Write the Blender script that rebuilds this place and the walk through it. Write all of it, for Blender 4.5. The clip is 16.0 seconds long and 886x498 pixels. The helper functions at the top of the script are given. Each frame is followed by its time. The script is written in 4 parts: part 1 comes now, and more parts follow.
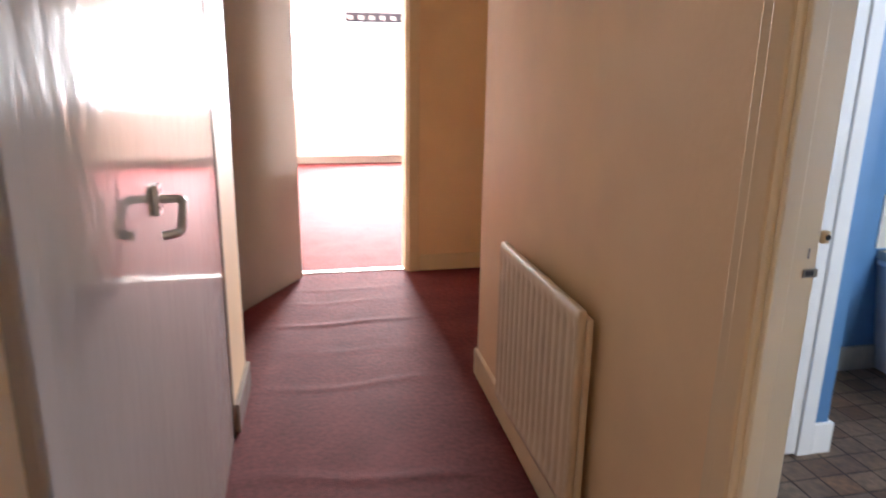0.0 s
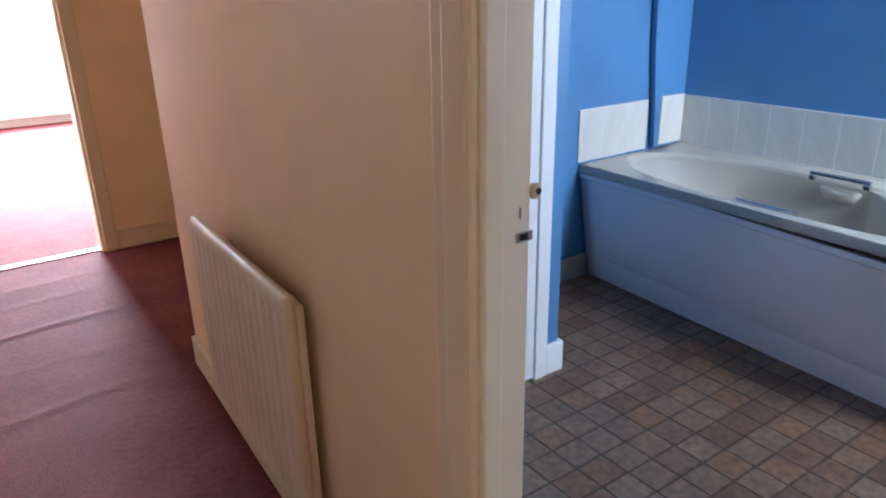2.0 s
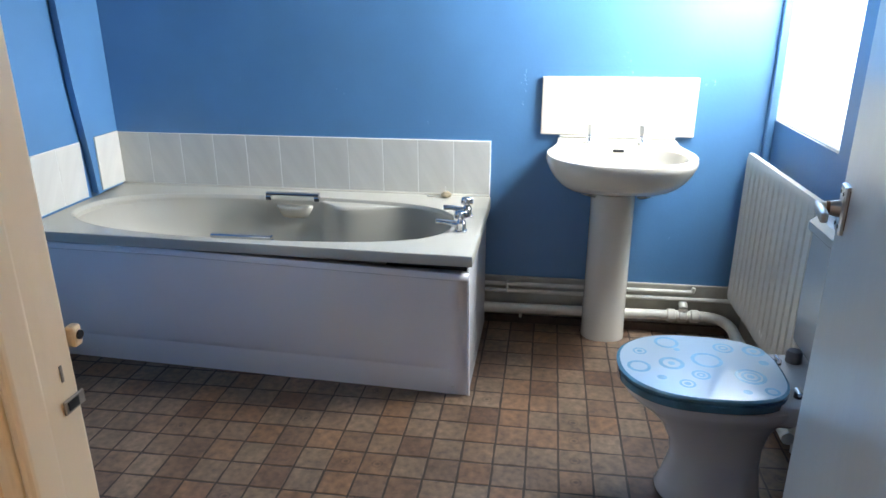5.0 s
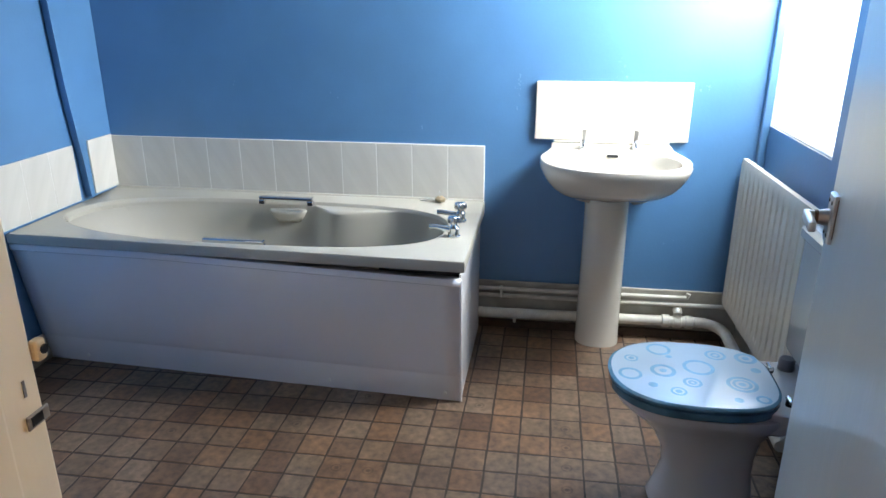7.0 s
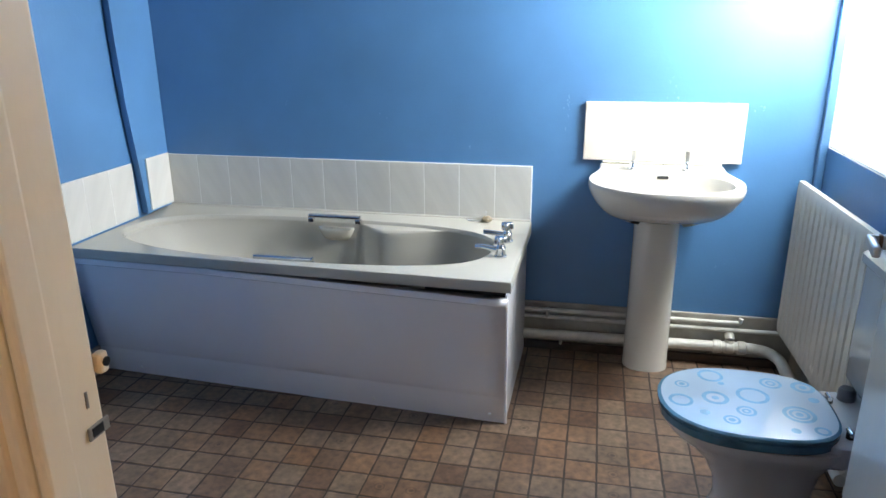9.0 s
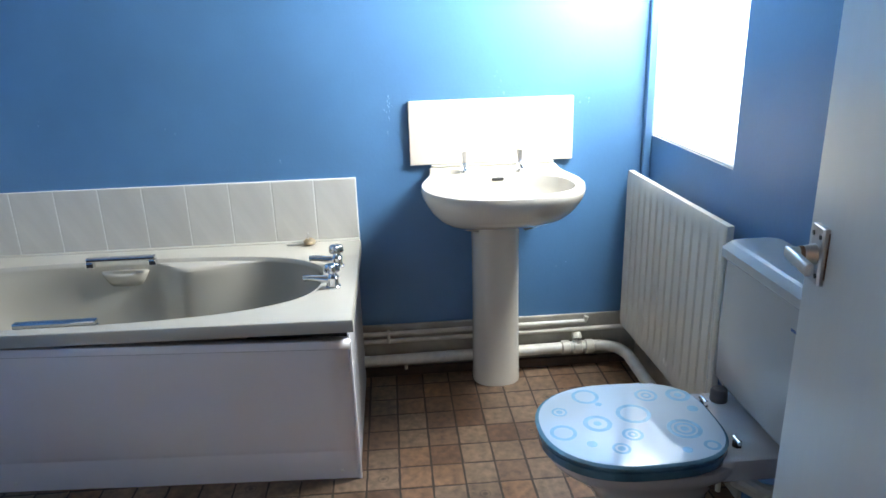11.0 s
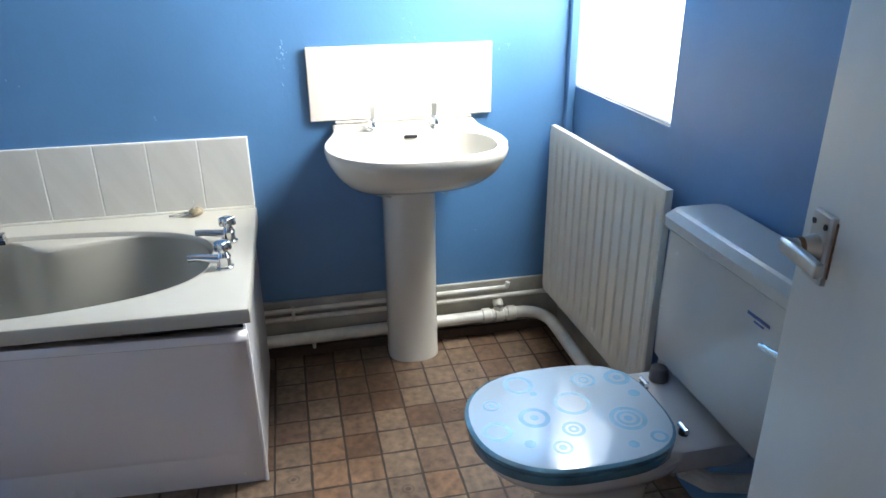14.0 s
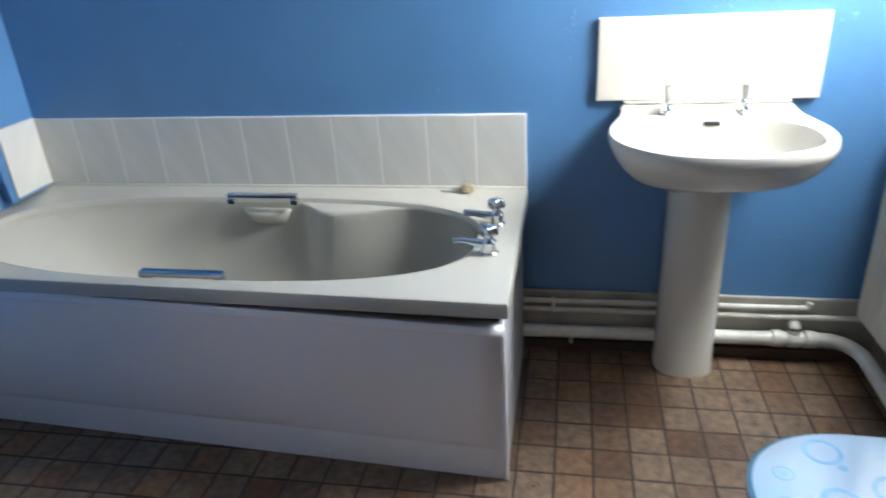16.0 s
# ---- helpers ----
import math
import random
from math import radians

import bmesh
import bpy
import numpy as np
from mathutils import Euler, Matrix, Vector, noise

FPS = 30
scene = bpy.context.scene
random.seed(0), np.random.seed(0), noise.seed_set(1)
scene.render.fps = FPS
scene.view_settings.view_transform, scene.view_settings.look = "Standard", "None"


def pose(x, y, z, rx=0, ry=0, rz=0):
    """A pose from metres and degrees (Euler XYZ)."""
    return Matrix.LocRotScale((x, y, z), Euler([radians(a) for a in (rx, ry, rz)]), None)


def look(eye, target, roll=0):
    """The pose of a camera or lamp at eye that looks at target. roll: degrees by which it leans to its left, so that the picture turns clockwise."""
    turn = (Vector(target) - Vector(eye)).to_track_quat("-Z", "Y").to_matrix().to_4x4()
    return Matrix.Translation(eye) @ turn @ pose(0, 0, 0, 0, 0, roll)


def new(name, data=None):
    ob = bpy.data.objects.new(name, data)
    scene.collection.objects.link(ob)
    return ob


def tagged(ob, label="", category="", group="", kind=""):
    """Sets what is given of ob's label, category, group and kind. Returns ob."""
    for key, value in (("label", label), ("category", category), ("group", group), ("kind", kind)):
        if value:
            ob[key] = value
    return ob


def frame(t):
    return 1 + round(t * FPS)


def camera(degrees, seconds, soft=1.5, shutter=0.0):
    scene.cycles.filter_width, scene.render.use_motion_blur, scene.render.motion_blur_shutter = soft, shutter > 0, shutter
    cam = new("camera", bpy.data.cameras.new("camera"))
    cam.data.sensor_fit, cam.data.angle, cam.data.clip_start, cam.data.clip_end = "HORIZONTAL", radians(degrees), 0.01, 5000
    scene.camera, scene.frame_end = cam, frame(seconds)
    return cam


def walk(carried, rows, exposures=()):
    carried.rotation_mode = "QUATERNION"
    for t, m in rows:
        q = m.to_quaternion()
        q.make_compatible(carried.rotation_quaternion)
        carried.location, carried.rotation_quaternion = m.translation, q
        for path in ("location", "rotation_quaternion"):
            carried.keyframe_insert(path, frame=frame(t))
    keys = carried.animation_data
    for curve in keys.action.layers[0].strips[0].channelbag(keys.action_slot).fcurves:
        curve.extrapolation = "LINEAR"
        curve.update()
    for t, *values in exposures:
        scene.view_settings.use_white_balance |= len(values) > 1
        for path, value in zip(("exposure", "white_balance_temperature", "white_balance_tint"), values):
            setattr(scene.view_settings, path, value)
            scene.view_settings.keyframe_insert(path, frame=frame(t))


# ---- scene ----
cam = camera(65.2, 16.0, shutter=0.5)
PATH = [
    (0, (0.317, 0.347, 1.391), (0.746, 2.226, 0.858), 0.9),
    (0.5, (0.304, 0.481, 1.369), (0.95, 2.272, 0.755), 2.1),
    (1, (0.376, 0.591, 1.381), (1.195, 2.298, 0.734), 2.6),
    (1.5, (0.518, 0.615, 1.383), (1.557, 2.202, 0.749), -0.9),
    (2, (0.545, 0.603, 1.378), (1.612, 2.139, 0.67), -1.2),
    (2.5, (0.562, 0.635, 1.375), (1.916, 1.896, 0.615), 2.0),
    (3, (0.604, 0.737, 1.388), (2.241, 1.657, 0.7), 0.9),
    (3.5, (0.627, 0.825, 1.404), (2.402, 1.388, 0.675), -0.7),
    (4, (0.629, 0.847, 1.406), (2.47, 1.195, 0.706), -0.5),
    (6.3, (0.642, 0.807, 1.422), (2.508, 1.075, 0.754), -0.1),
    (6.5, (0.647, 0.809, 1.419), (2.512, 1.089, 0.754), -0.1),
    (7, (0.647, 0.807, 1.419), (2.511, 1.089, 0.752), -0.0),
    (7.5, (0.64, 0.813, 1.419), (2.501, 1.109, 0.748), 0.2),
    (8, (0.635, 0.813, 1.418), (2.498, 1.103, 0.75), 0.3),
    (8.5, (0.637, 0.817, 1.42), (2.503, 1.165, 0.791), 0.0),
    (9, (0.647, 0.816, 1.42), (2.506, 1.226, 0.806), -0.4),
    (9.5, (0.69, 0.809, 1.402), (2.542, 1.146, 0.725), -0.1),
    (10, (0.807, 0.883, 1.404), (2.696, 0.941, 0.749), -0.9),
    (12.3, (1.105, 0.932, 1.412), (2.965, 0.659, 0.728), -2.5),
    (12.5, (1.118, 0.927, 1.407), (2.945, 0.586, 0.669), -2.5),
    (13, (1.167, 0.918, 1.392), (2.939, 0.496, 0.566), -0.1),
    (13.5, (1.213, 0.918, 1.385), (2.986, 0.543, 0.539), 0.8),
    (14, (1.258, 0.914, 1.392), (3.057, 0.527, 0.609), -0.5),
    (14.5, (1.293, 0.916, 1.394), (3.084, 0.551, 0.582), 0.2),
    (15, (1.318, 0.925, 1.403), (3.129, 0.807, 0.564), 0.7),
    (15.5, (1.397, 0.914, 1.383), (3.184, 1.036, 0.494), -0.8),
    (16, (1.459, 0.929, 1.386), (3.237, 1.288, 0.541), -3.5),
]
EXPOSURES = [(0.0, -0.14, 6300, 14), (1.0, -0.10, 5850, 13), (2.0, -0.05, 5450, 13), (2.5, 0.08, 5550, 11), (3.0, 0.16, 5900, 10), (3.5, 0.17, 6050, 10), (4.0, 0.17, 6250, 10), (7.0, 0.16, 6450, 10), (10.0, 0.11, 6500, 10), (12.5, 0.11, 6600, 10), (15.0, 0.05, 6550, 10), (16.0, -0.05, 6450, 10)]
walk(cam, [(t, look(eye, target, roll)) for t, eye, target, roll in PATH], EXPOSURES)

# ---- world, sun, large lights ----
world = bpy.data.worlds.new("world")
scene.world = world
world.use_nodes = True
_nt = world.node_tree
_sky = _nt.nodes.new("ShaderNodeTexSky")
_sky.sky_type = 'NISHITA'
_sky.sun_disc = False
_sky.sun_elevation = radians(24)
_sky.sun_rotation = radians(18)
_nt.links.new(_sky.outputs[0], _nt.nodes["Background"].inputs[0])
_nt.nodes["Background"].inputs[1].default_value = 0.1

sun = new("sun", bpy.data.lights.new("sun", 'SUN'))
sun.data.energy = 5.0
sun.data.angle = radians(0.5)
sun.data.color = (1.0, 0.94, 0.86)
sun.matrix_world = look((3.09, 9.51, 4.45), (0.0, 0.0, 0.0))


def window_lamp(name, at, target, w, h, watts, colour, spread=180):
    ob = new(name, bpy.data.lights.new(name, 'AREA'))
    ob.data.shape, ob.data.size, ob.data.size_y = 'RECTANGLE', w, h
    ob.data.energy, ob.data.color = watts, colour
    ob.data.spread = radians(spread)
    ob.matrix_world = look(at, target)
    return ob


window_lamp("bathroom_daylight", (3.2575, -0.105, 1.76), (3.56, 0.80, 1.50), 0.60, 0.50, 65, (0.93, 0.98, 1.0), 160)
window_lamp("living_daylight", (1.535, 9.86, 1.55), (1.535, 0.0, 1.55), 1.00, 1.48, 3050, (0.96, 0.98, 1.0))


# ---- materials ----
def mat(name, colour, rough=0.5, metal=0.0, scale=8.0, vary=0.06, bump=0.0, bump_scale=60.0, coat=0.0,
        spec=0.5, stretch=(1, 1, 1), per_piece=0.0, island=0.0, stain=0.0, stain_scale=2.0):
    m = bpy.data.materials.new(name)
    m.use_nodes = True
    nt = m.node_tree
    N, L = nt.nodes, nt.links
    b = N["Principled BSDF"]
    b.inputs["Roughness"].default_value = rough
    b.inputs["Metallic"].default_value = metal
    b.inputs["Specular IOR Level"].default_value = spec
    b.inputs["Coat Weight"].default_value = coat
    b.inputs["Coat Roughness"].default_value = 0.06
    tc = N.new("ShaderNodeTexCoord")
    mp = N.new("ShaderNodeMapping")
    mp.inputs["Scale"].default_value = stretch
    L.new(tc.outputs["Object"], mp.inputs[0])
    n1 = N.new("ShaderNodeTexNoise")
    n1.inputs["Scale"].default_value = scale
    n1.inputs["Detail"].default_value = 6
    L.new(mp.outputs[0], n1.inputs["Vector"])
    hsv = N.new("ShaderNodeHueSaturation")
    hsv.inputs["Color"].default_value = (*colour, 1)
    mr = N.new("ShaderNodeMapRange")
    mr.inputs[1].default_value, mr.inputs[2].default_value = 0.3, 0.7
    mr.inputs[3].default_value, mr.inputs[4].default_value = 1 - vary, 1 + vary
    L.new(n1.outputs["Fac"], mr.inputs[0])
    val = mr.outputs[0]
    if stain:
        n3 = N.new("ShaderNodeTexNoise")
        n3.inputs["Scale"].default_value = stain_scale
        n3.inputs["Detail"].default_value = 3
        L.new(tc.outputs["Object"], n3.inputs["Vector"])
        m3 = N.new("ShaderNodeMapRange")
        m3.inputs[1].default_value, m3.inputs[2].default_value = 0.35, 0.65
        m3.inputs[3].default_value, m3.inputs[4].default_value = 1 - stain, 1 + stain * 0.4
        L.new(n3.outputs["Fac"], m3.inputs[0])
        mu = N.new("ShaderNodeMath")
        mu.operation = 'MULTIPLY'
        L.new(val, mu.inputs[0])
        L.new(m3.outputs[0], mu.inputs[1])
        val = mu.outputs[0]
    if per_piece or island:
        src = N.new("ShaderNodeObjectInfo").outputs["Random"] if per_piece else N.new("ShaderNodeNewGeometry").outputs["Random Per Island"]
        a = per_piece or island
        m4 = N.new("ShaderNodeMapRange")
        m4.inputs[3].default_value, m4.inputs[4].default_value = 1 - a, 1 + a
        L.new(src, m4.inputs[0])
        mu = N.new("ShaderNodeMath")
        mu.operation = 'MULTIPLY'
        L.new(val, mu.inputs[0])
        L.new(m4.outputs[0], mu.inputs[1])
        val = mu.outputs[0]
    L.new(val, hsv.inputs["Value"])
    L.new(hsv.outputs[0], b.inputs["Base Color"])
    r2 = N.new("ShaderNodeMapRange")
    r2.inputs[3].default_value, r2.inputs[4].default_value = max(0.02, rough * 0.8), min(1, rough * 1.2)
    L.new(n1.outputs["Fac"], r2.inputs[0])
    L.new(r2.outputs[0], b.inputs["Roughness"])
    if bump:
        n2 = N.new("ShaderNodeTexNoise")
        n2.inputs["Scale"].default_value = bump_scale
        n2.inputs["Detail"].default_value = 4
        L.new(mp.outputs[0], n2.inputs["Vector"])
        bp = N.new("ShaderNodeBump")
        bp.inputs["Strength"].default_value = bump
        bp.inputs["Distance"].default_value = 0.004
        L.new(n2.outputs["Fac"], bp.inputs["Height"])
        L.new(bp.outputs[0], b.inputs["Normal"])
    return m


M_BLUE = mat("blue_wall_paint", (0.080, 0.212, 0.415), 0.42, spec=0.85, scale=3, vary=0.06, bump=0.12, bump_scale=75, stain=0.09, stain_scale=2.2)
M_CREAM = mat("magnolia_wall_paint", (0.85, 0.63, 0.39), 0.5, scale=4, vary=0.03, bump=0.2, bump_scale=40, stain=0.04)
M_PEACH = mat("pale_peach_wall_paint", (0.80, 0.69, 0.60), 0.6, scale=4, vary=0.03, bump=0.15, bump_scale=40)
# ceiling is never in view; its grey only holds down the bounce light
M_CEIL = mat("dimmed_ceiling_paint", (0.32, 0.315, 0.30), 0.8, scale=4, vary=0.02, bump=0.2, bump_scale=70)
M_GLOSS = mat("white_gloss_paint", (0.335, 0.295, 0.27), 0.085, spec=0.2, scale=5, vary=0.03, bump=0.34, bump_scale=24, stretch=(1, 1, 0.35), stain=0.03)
M_TRIM = mat("cream_gloss_trim", (0.77, 0.62, 0.42), 0.55, scale=6, vary=0.04, bump=0.2, bump_scale=30, stretch=(1, 1, 0.4))
M_WTRIM = mat("white_satin_trim", (0.80, 0.80, 0.78), 0.25, scale=6, vary=0.03, bump=0.15, bump_scale=30)
M_DOOR = mat("white_door_paint", (0.62, 0.64, 0.615), 0.3, scale=5, vary=0.04, bump=0.25, bump_scale=28, stretch=(1, 1, 0.3), stain=0.05)
M_CARPET = mat("red_carpet_pile", (0.133, 0.032, 0.031), 0.96, scale=45, vary=0.25, bump=0.6, bump_scale=190, stain=0.16, stain_scale=5, spec=0.07)
M_VINYL = mat("brown_vinyl_grout", (0.038, 0.024, 0.017), 0.6, scale=30, vary=0.2)
M_LINING = mat("grey_cream_gloss", (0.87, 0.76, 0.57), 0.4, scale=6, vary=0.05, bump=0.2, bump_scale=30, stretch=(1, 1, 0.4))
M_CERAMIC = mat("white_glazed_ceramic", (0.645, 0.605, 0.525), 0.09, scale=3, vary=0.02, coat=0.4)
M_WC = mat("pale_glazed_china", (0.62, 0.605, 0.60), 0.08, scale=3, vary=0.02, coat=0.4)
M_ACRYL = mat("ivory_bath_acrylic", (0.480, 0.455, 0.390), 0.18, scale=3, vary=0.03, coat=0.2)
M_PANEL = mat("white_plastic_panel", (0.82, 0.81, 0.83), 0.16, scale=2, vary=0.03, bump=0.06, bump_scale=6)
M_TILE = mat("cream_wall_tile", (0.62, 0.60, 0.55), 0.12, scale=9, vary=0.05, stretch=(1, 1.2, 0.6), per_piece=0.03)
for nd in M_TILE.node_tree.nodes:      # faint slanting veins
    if nd.type == 'MAPPING':
        nd.vector_type = 'TEXTURE'
        nd.inputs["Rotation"].default_value = (0, radians(28), 0)
        nd.inputs["Scale"].default_value = (0.35, 1, 3.5)
M_GROUT = mat("white_grout", (0.76, 0.75, 0.71), 0.6, scale=40, vary=0.08)
M_RAD = mat("cream_radiator_enamel", (0.70, 0.655, 0.555), 0.25, scale=5, vary=0.03, bump=0.05, bump_scale=40)
M_RADH = mat("tan_cream_radiator_paint", (0.74, 0.60, 0.43), 0.35, scale=5, vary=0.05, bump=0.1, bump_scale=40, stain=0.06, stain_scale=8)
M_CHROME = mat("polished_chrome", (0.72, 0.74, 0.77), 0.08, 1.0, scale=12, vary=0.04)
M_STEEL = mat("brushed_aluminium", (0.55, 0.54, 0.52), 0.32, 1.0, scale=30, vary=0.1)
M_STRIP = mat("dull_metal_strip", (0.34, 0.31, 0.27), 0.55, 0.7, scale=30, vary=0.15)
M_DARK = mat("dark_shadow_gap", (0.02, 0.02, 0.025), 0.7, scale=20, vary=0.2)
M_PIPE = mat("white_painted_pipe", (0.62, 0.595, 0.525), 0.35, scale=18, vary=0.1, stain=0.12, stain_scale=14)
M_SKIRT = mat("grubby_white_skirting", (0.36, 0.34, 0.29), 0.4, scale=9, vary=0.12, stain=0.15, stain_scale=9)
M_BLACK = mat("black_plastic", (0.015, 0.015, 0.017), 0.4, scale=20, vary=0.2)
M_NAVY = mat("navy_boxing_paint", (0.035, 0.09, 0.25), 0.4, scale=6, vary=0.08)
M_CONC = mat("outside_render", (0.5, 0.48, 0.44), 0.9, scale=5, vary=0.1)


def glass_mat(name, frost):
    m = bpy.data.materials.new(name)
    m.use_nodes = True
    b = m.node_tree.nodes["Principled BSDF"]
    b.inputs["Transmission Weight"].default_value = 1
    b.inputs["IOR"].default_value = 1.45
    b.inputs["Roughness"].default_value = frost
    b.inputs["Base Color"].default_value = (0.97, 0.99, 1, 1)
    return m


def glow_mat(name, colour, strength):
    m = bpy.data.materials.new(name)
    m.use_nodes = True
    b = m.node_tree.nodes["Principled BSDF"]
    b.inputs["Base Color"].default_value = (*colour, 1)
    b.inputs["Emission Color"].default_value = (*colour, 1)
    b.inputs["Emission Strength"].default_value = strength
    return m


M_SKY = glow_mat("hazy_bright_sky", (0.93, 0.97, 1.0), 9.0)
M_SKY_LOW = glow_mat("hazy_sky_over_yard", (0.93, 0.97, 1.0), 2.6)
M_FROST = glass_mat("frosted_glass", 0.25)
M_GLASS = glass_mat("clear_glass", 0.0)


# ---- mesh helpers ----
def link_bm(name, bm, material, parent=None, smooth=False):
    me = bpy.data.meshes.new(name)
    bmesh.ops.recalc_face_normals(bm, faces=bm.faces)
    bm.to_mesh(me)
    bm.free()
    if smooth:
        for p in me.polygons:
            p.use_smooth = True
    for m in (material if isinstance(material, (list, tuple)) else [material]):
        me.materials.append(m)
    ob = new(name, me)
    if parent:
        ob.parent = parent
    return ob


def part(name, bm, material, parent, label="", smooth=False):
    ob = link_bm(name, bm, material, parent, smooth)
    if label:
        tagged(ob, label)
    return ob


def empty(name, label, category, group="", at=(0, 0, 0)):
    ob = new(name)
    ob.location = at
    return tagged(ob, label, category, group)


def autosmooth(ob, angle=35):
    me = ob.data
    for p in me.polygons:
        p.use_smooth = True
    bm = bmesh.new()
    bm.from_mesh(me)
    for e in bm.edges:
        if len(e.link_faces) == 2 and e.calc_face_angle() > radians(angle):
            e.smooth = False
    bm.to_mesh(me)
    bm.free()
    return ob


def bm_box(x0, x1, y0, y1, z0, z1, bevel=0.0, seg=2, bm=None):
    bm = bm or bmesh.new()
    vs = [bm.verts.new((x, y, z)) for z in (z0, z1) for x, y in ((x0, y0), (x1, y0), (x1, y1), (x0, y1))]
    fs = [bm.faces.new([vs[i] for i in f]) for f in ((3, 2, 1, 0), (4, 5, 6, 7), (0, 1, 5, 4), (1, 2, 6, 5), (2, 3, 7, 6), (3, 0, 4, 7))]
    if bevel:
        es = list({e for f in fs for e in f.edges})
        bmesh.ops.bevel(bm, geom=es, offset=bevel, segments=seg, profile=0.5, affect='EDGES')
    return bm


def bm_loft(loops, cap0=True, cap1=True, bm=None):
    """Closed loops of equal length, joined into a skin."""
    bm = bm or bmesh.new()
    rings = [[bm.verts.new(p) for p in lp] for lp in loops]
    n = len(rings[0])
    for a, b in zip(rings, rings[1:]):
        for i in range(n):
            bm.faces.new((a[i], a[(i + 1) % n], b[(i + 1) % n], b[i]))
    if cap0:
        bm.faces.new(list(reversed(rings[0])))
    if cap1:
        bm.faces.new(rings[-1])
    return bm


def bm_tube(path, r, n=12, bm=None):
    """A round bar along a path of points; r may be a list."""
    pts = [Vector(p) for p in path]
    rs = r if isinstance(r, (list, tuple)) else [r] * len(pts)
    loops = []
    up = Vector((0, 0, 1))
    for i, p in enumerate(pts):
        d = (pts[min(i + 1, len(pts) - 1)] - pts[max(i - 1, 0)]).normalized()
        ref = up if abs(d.dot(up)) < 0.95 else Vector((1, 0, 0))
        u = d.cross(ref).normalized()
        v = u.cross(d)
        loops.append([p + (u * math.cos(a) + v * math.sin(a)) * rs[i] for a in (2 * math.pi * k / n for k in range(n))])
    return bm_loft(loops, bm=bm)


def bend(points, r=0.03, n=5):
    """Rounds the corners of a path."""
    pts = [Vector(p) for p in points]
    out = [pts[0]]
    for a, b, c in zip(pts, pts[1:], pts[2:]):
        p, q = b + (a - b).normalized() * r, b + (c - b).normalized() * r
        for k in range(n + 1):
            t = k / n
            out.append(p * (1 - t) ** 2 + b * 2 * t * (1 - t) + q * t * t)
    return out + [pts[-1]]


def bm_prism(poly, z0, z1, bm=None):
    return bm_loft([[(x, y, z0) for x, y in poly], [(x, y, z1) for x, y in poly]], bm=bm)


def wall(name, polys, mats, pick, label):
    """Wall prisms (poly, z0, z1) in one mesh; pick(normal, centre) gives each face's slot."""
    bm = bmesh.new()
    for poly, z0, z1 in polys:
        bm_prism(poly, z0, z1, bm)
    bmesh.ops.recalc_face_normals(bm, faces=bm.faces)
    for f in bm.faces:
        f.material_index = pick(f.normal, f.calc_center_median())
    return tagged(link_bm(name, bm, mats), label, "wall", kind="structure")


def rect(x0, x1, y0, y1):
    return [(x0, y0), (x1, y0), (x1, y1), (x0, y1)]


# ---- large structure ----
CEIL = 2.40
EAST, NORTH, SOUTH = 3.60, 2.859, -0.068      # bathroom faces
def walls(name, prisms, *rest):
    """A run of walls, each piece an object of its own."""
    for i, p in enumerate(prisms):
        wall(f"{name}_{i + 1}", [p], *rest)


HALL_L, FAR = 0.083, 4.755                   # hall left face, far wall
DOOR_S, DOOR_N = 0.455, 1.251               # bathroom doorway
WX0, WX1, WZ0, WZ1 = 2.920, 3.592, 0.961, 2.05

both = [M_CREAM, M_BLUE]
wall("wall_partition", [
    ([(1.055, DOOR_N + 0.03), (1.126, 3.150), (1.206, 3.150), (1.135, DOOR_N + 0.03)], 0, CEIL),
    (rect(1.055, 1.135, -1.3, DOOR_S - 0.03), 0, CEIL),
    (rect(1.055, 1.135, DOOR_S - 0.03, DOOR_N + 0.03), 2.05, CEIL)],
    both, lambda n, c: 1 if n.x > 0.5 else 0, "partition wall, magnolia in the hall and blue in the bathroom")
wall("wall_bathroom_north", [(rect(1.203, 3.72, NORTH, 3.150), 0, CEIL)], both, lambda n, c: 1 if n.y < -0.5 else 0,
     "blue painted bathroom end wall behind the bath head")
wall("wall_bathroom_east", [(rect(EAST, 3.72, -0.25, NORTH), 0, CEIL)], [M_CONC, M_BLUE], lambda n, c: 1 if n.x < -0.5 else 0, "long blue painted wall behind bath and basin")
wall("wall_bathroom_south", [
    (rect(1.135, WX0, -0.25, SOUTH), 0, CEIL), (rect(WX0, WX1, -0.25, SOUTH), 0, WZ0), (rect(WX0, WX1, -0.25, SOUTH), WZ1, CEIL),
    (rect(WX1, EAST, -0.25, SOUTH), 0, CEIL)], [M_CREAM, M_BLUE, M_WTRIM, M_CONC],
    lambda n, c: 3 if n.y < -0.5 else 2 if (abs(n.y) < 0.5 and c.x > 2.9) else 1, "blue painted window wall above the radiator")
wall("wall_cupboard", [
    (rect(2.117, 2.217, 2.267, NORTH), 0, CEIL), (rect(1.17, 1.34, 2.267, NORTH), 0, CEIL), (rect(1.34, 2.117, 2.267, 2.36), 2.02, CEIL)],
    both, lambda n, c: 1, "blue walls of the built-in bathroom cupboard")

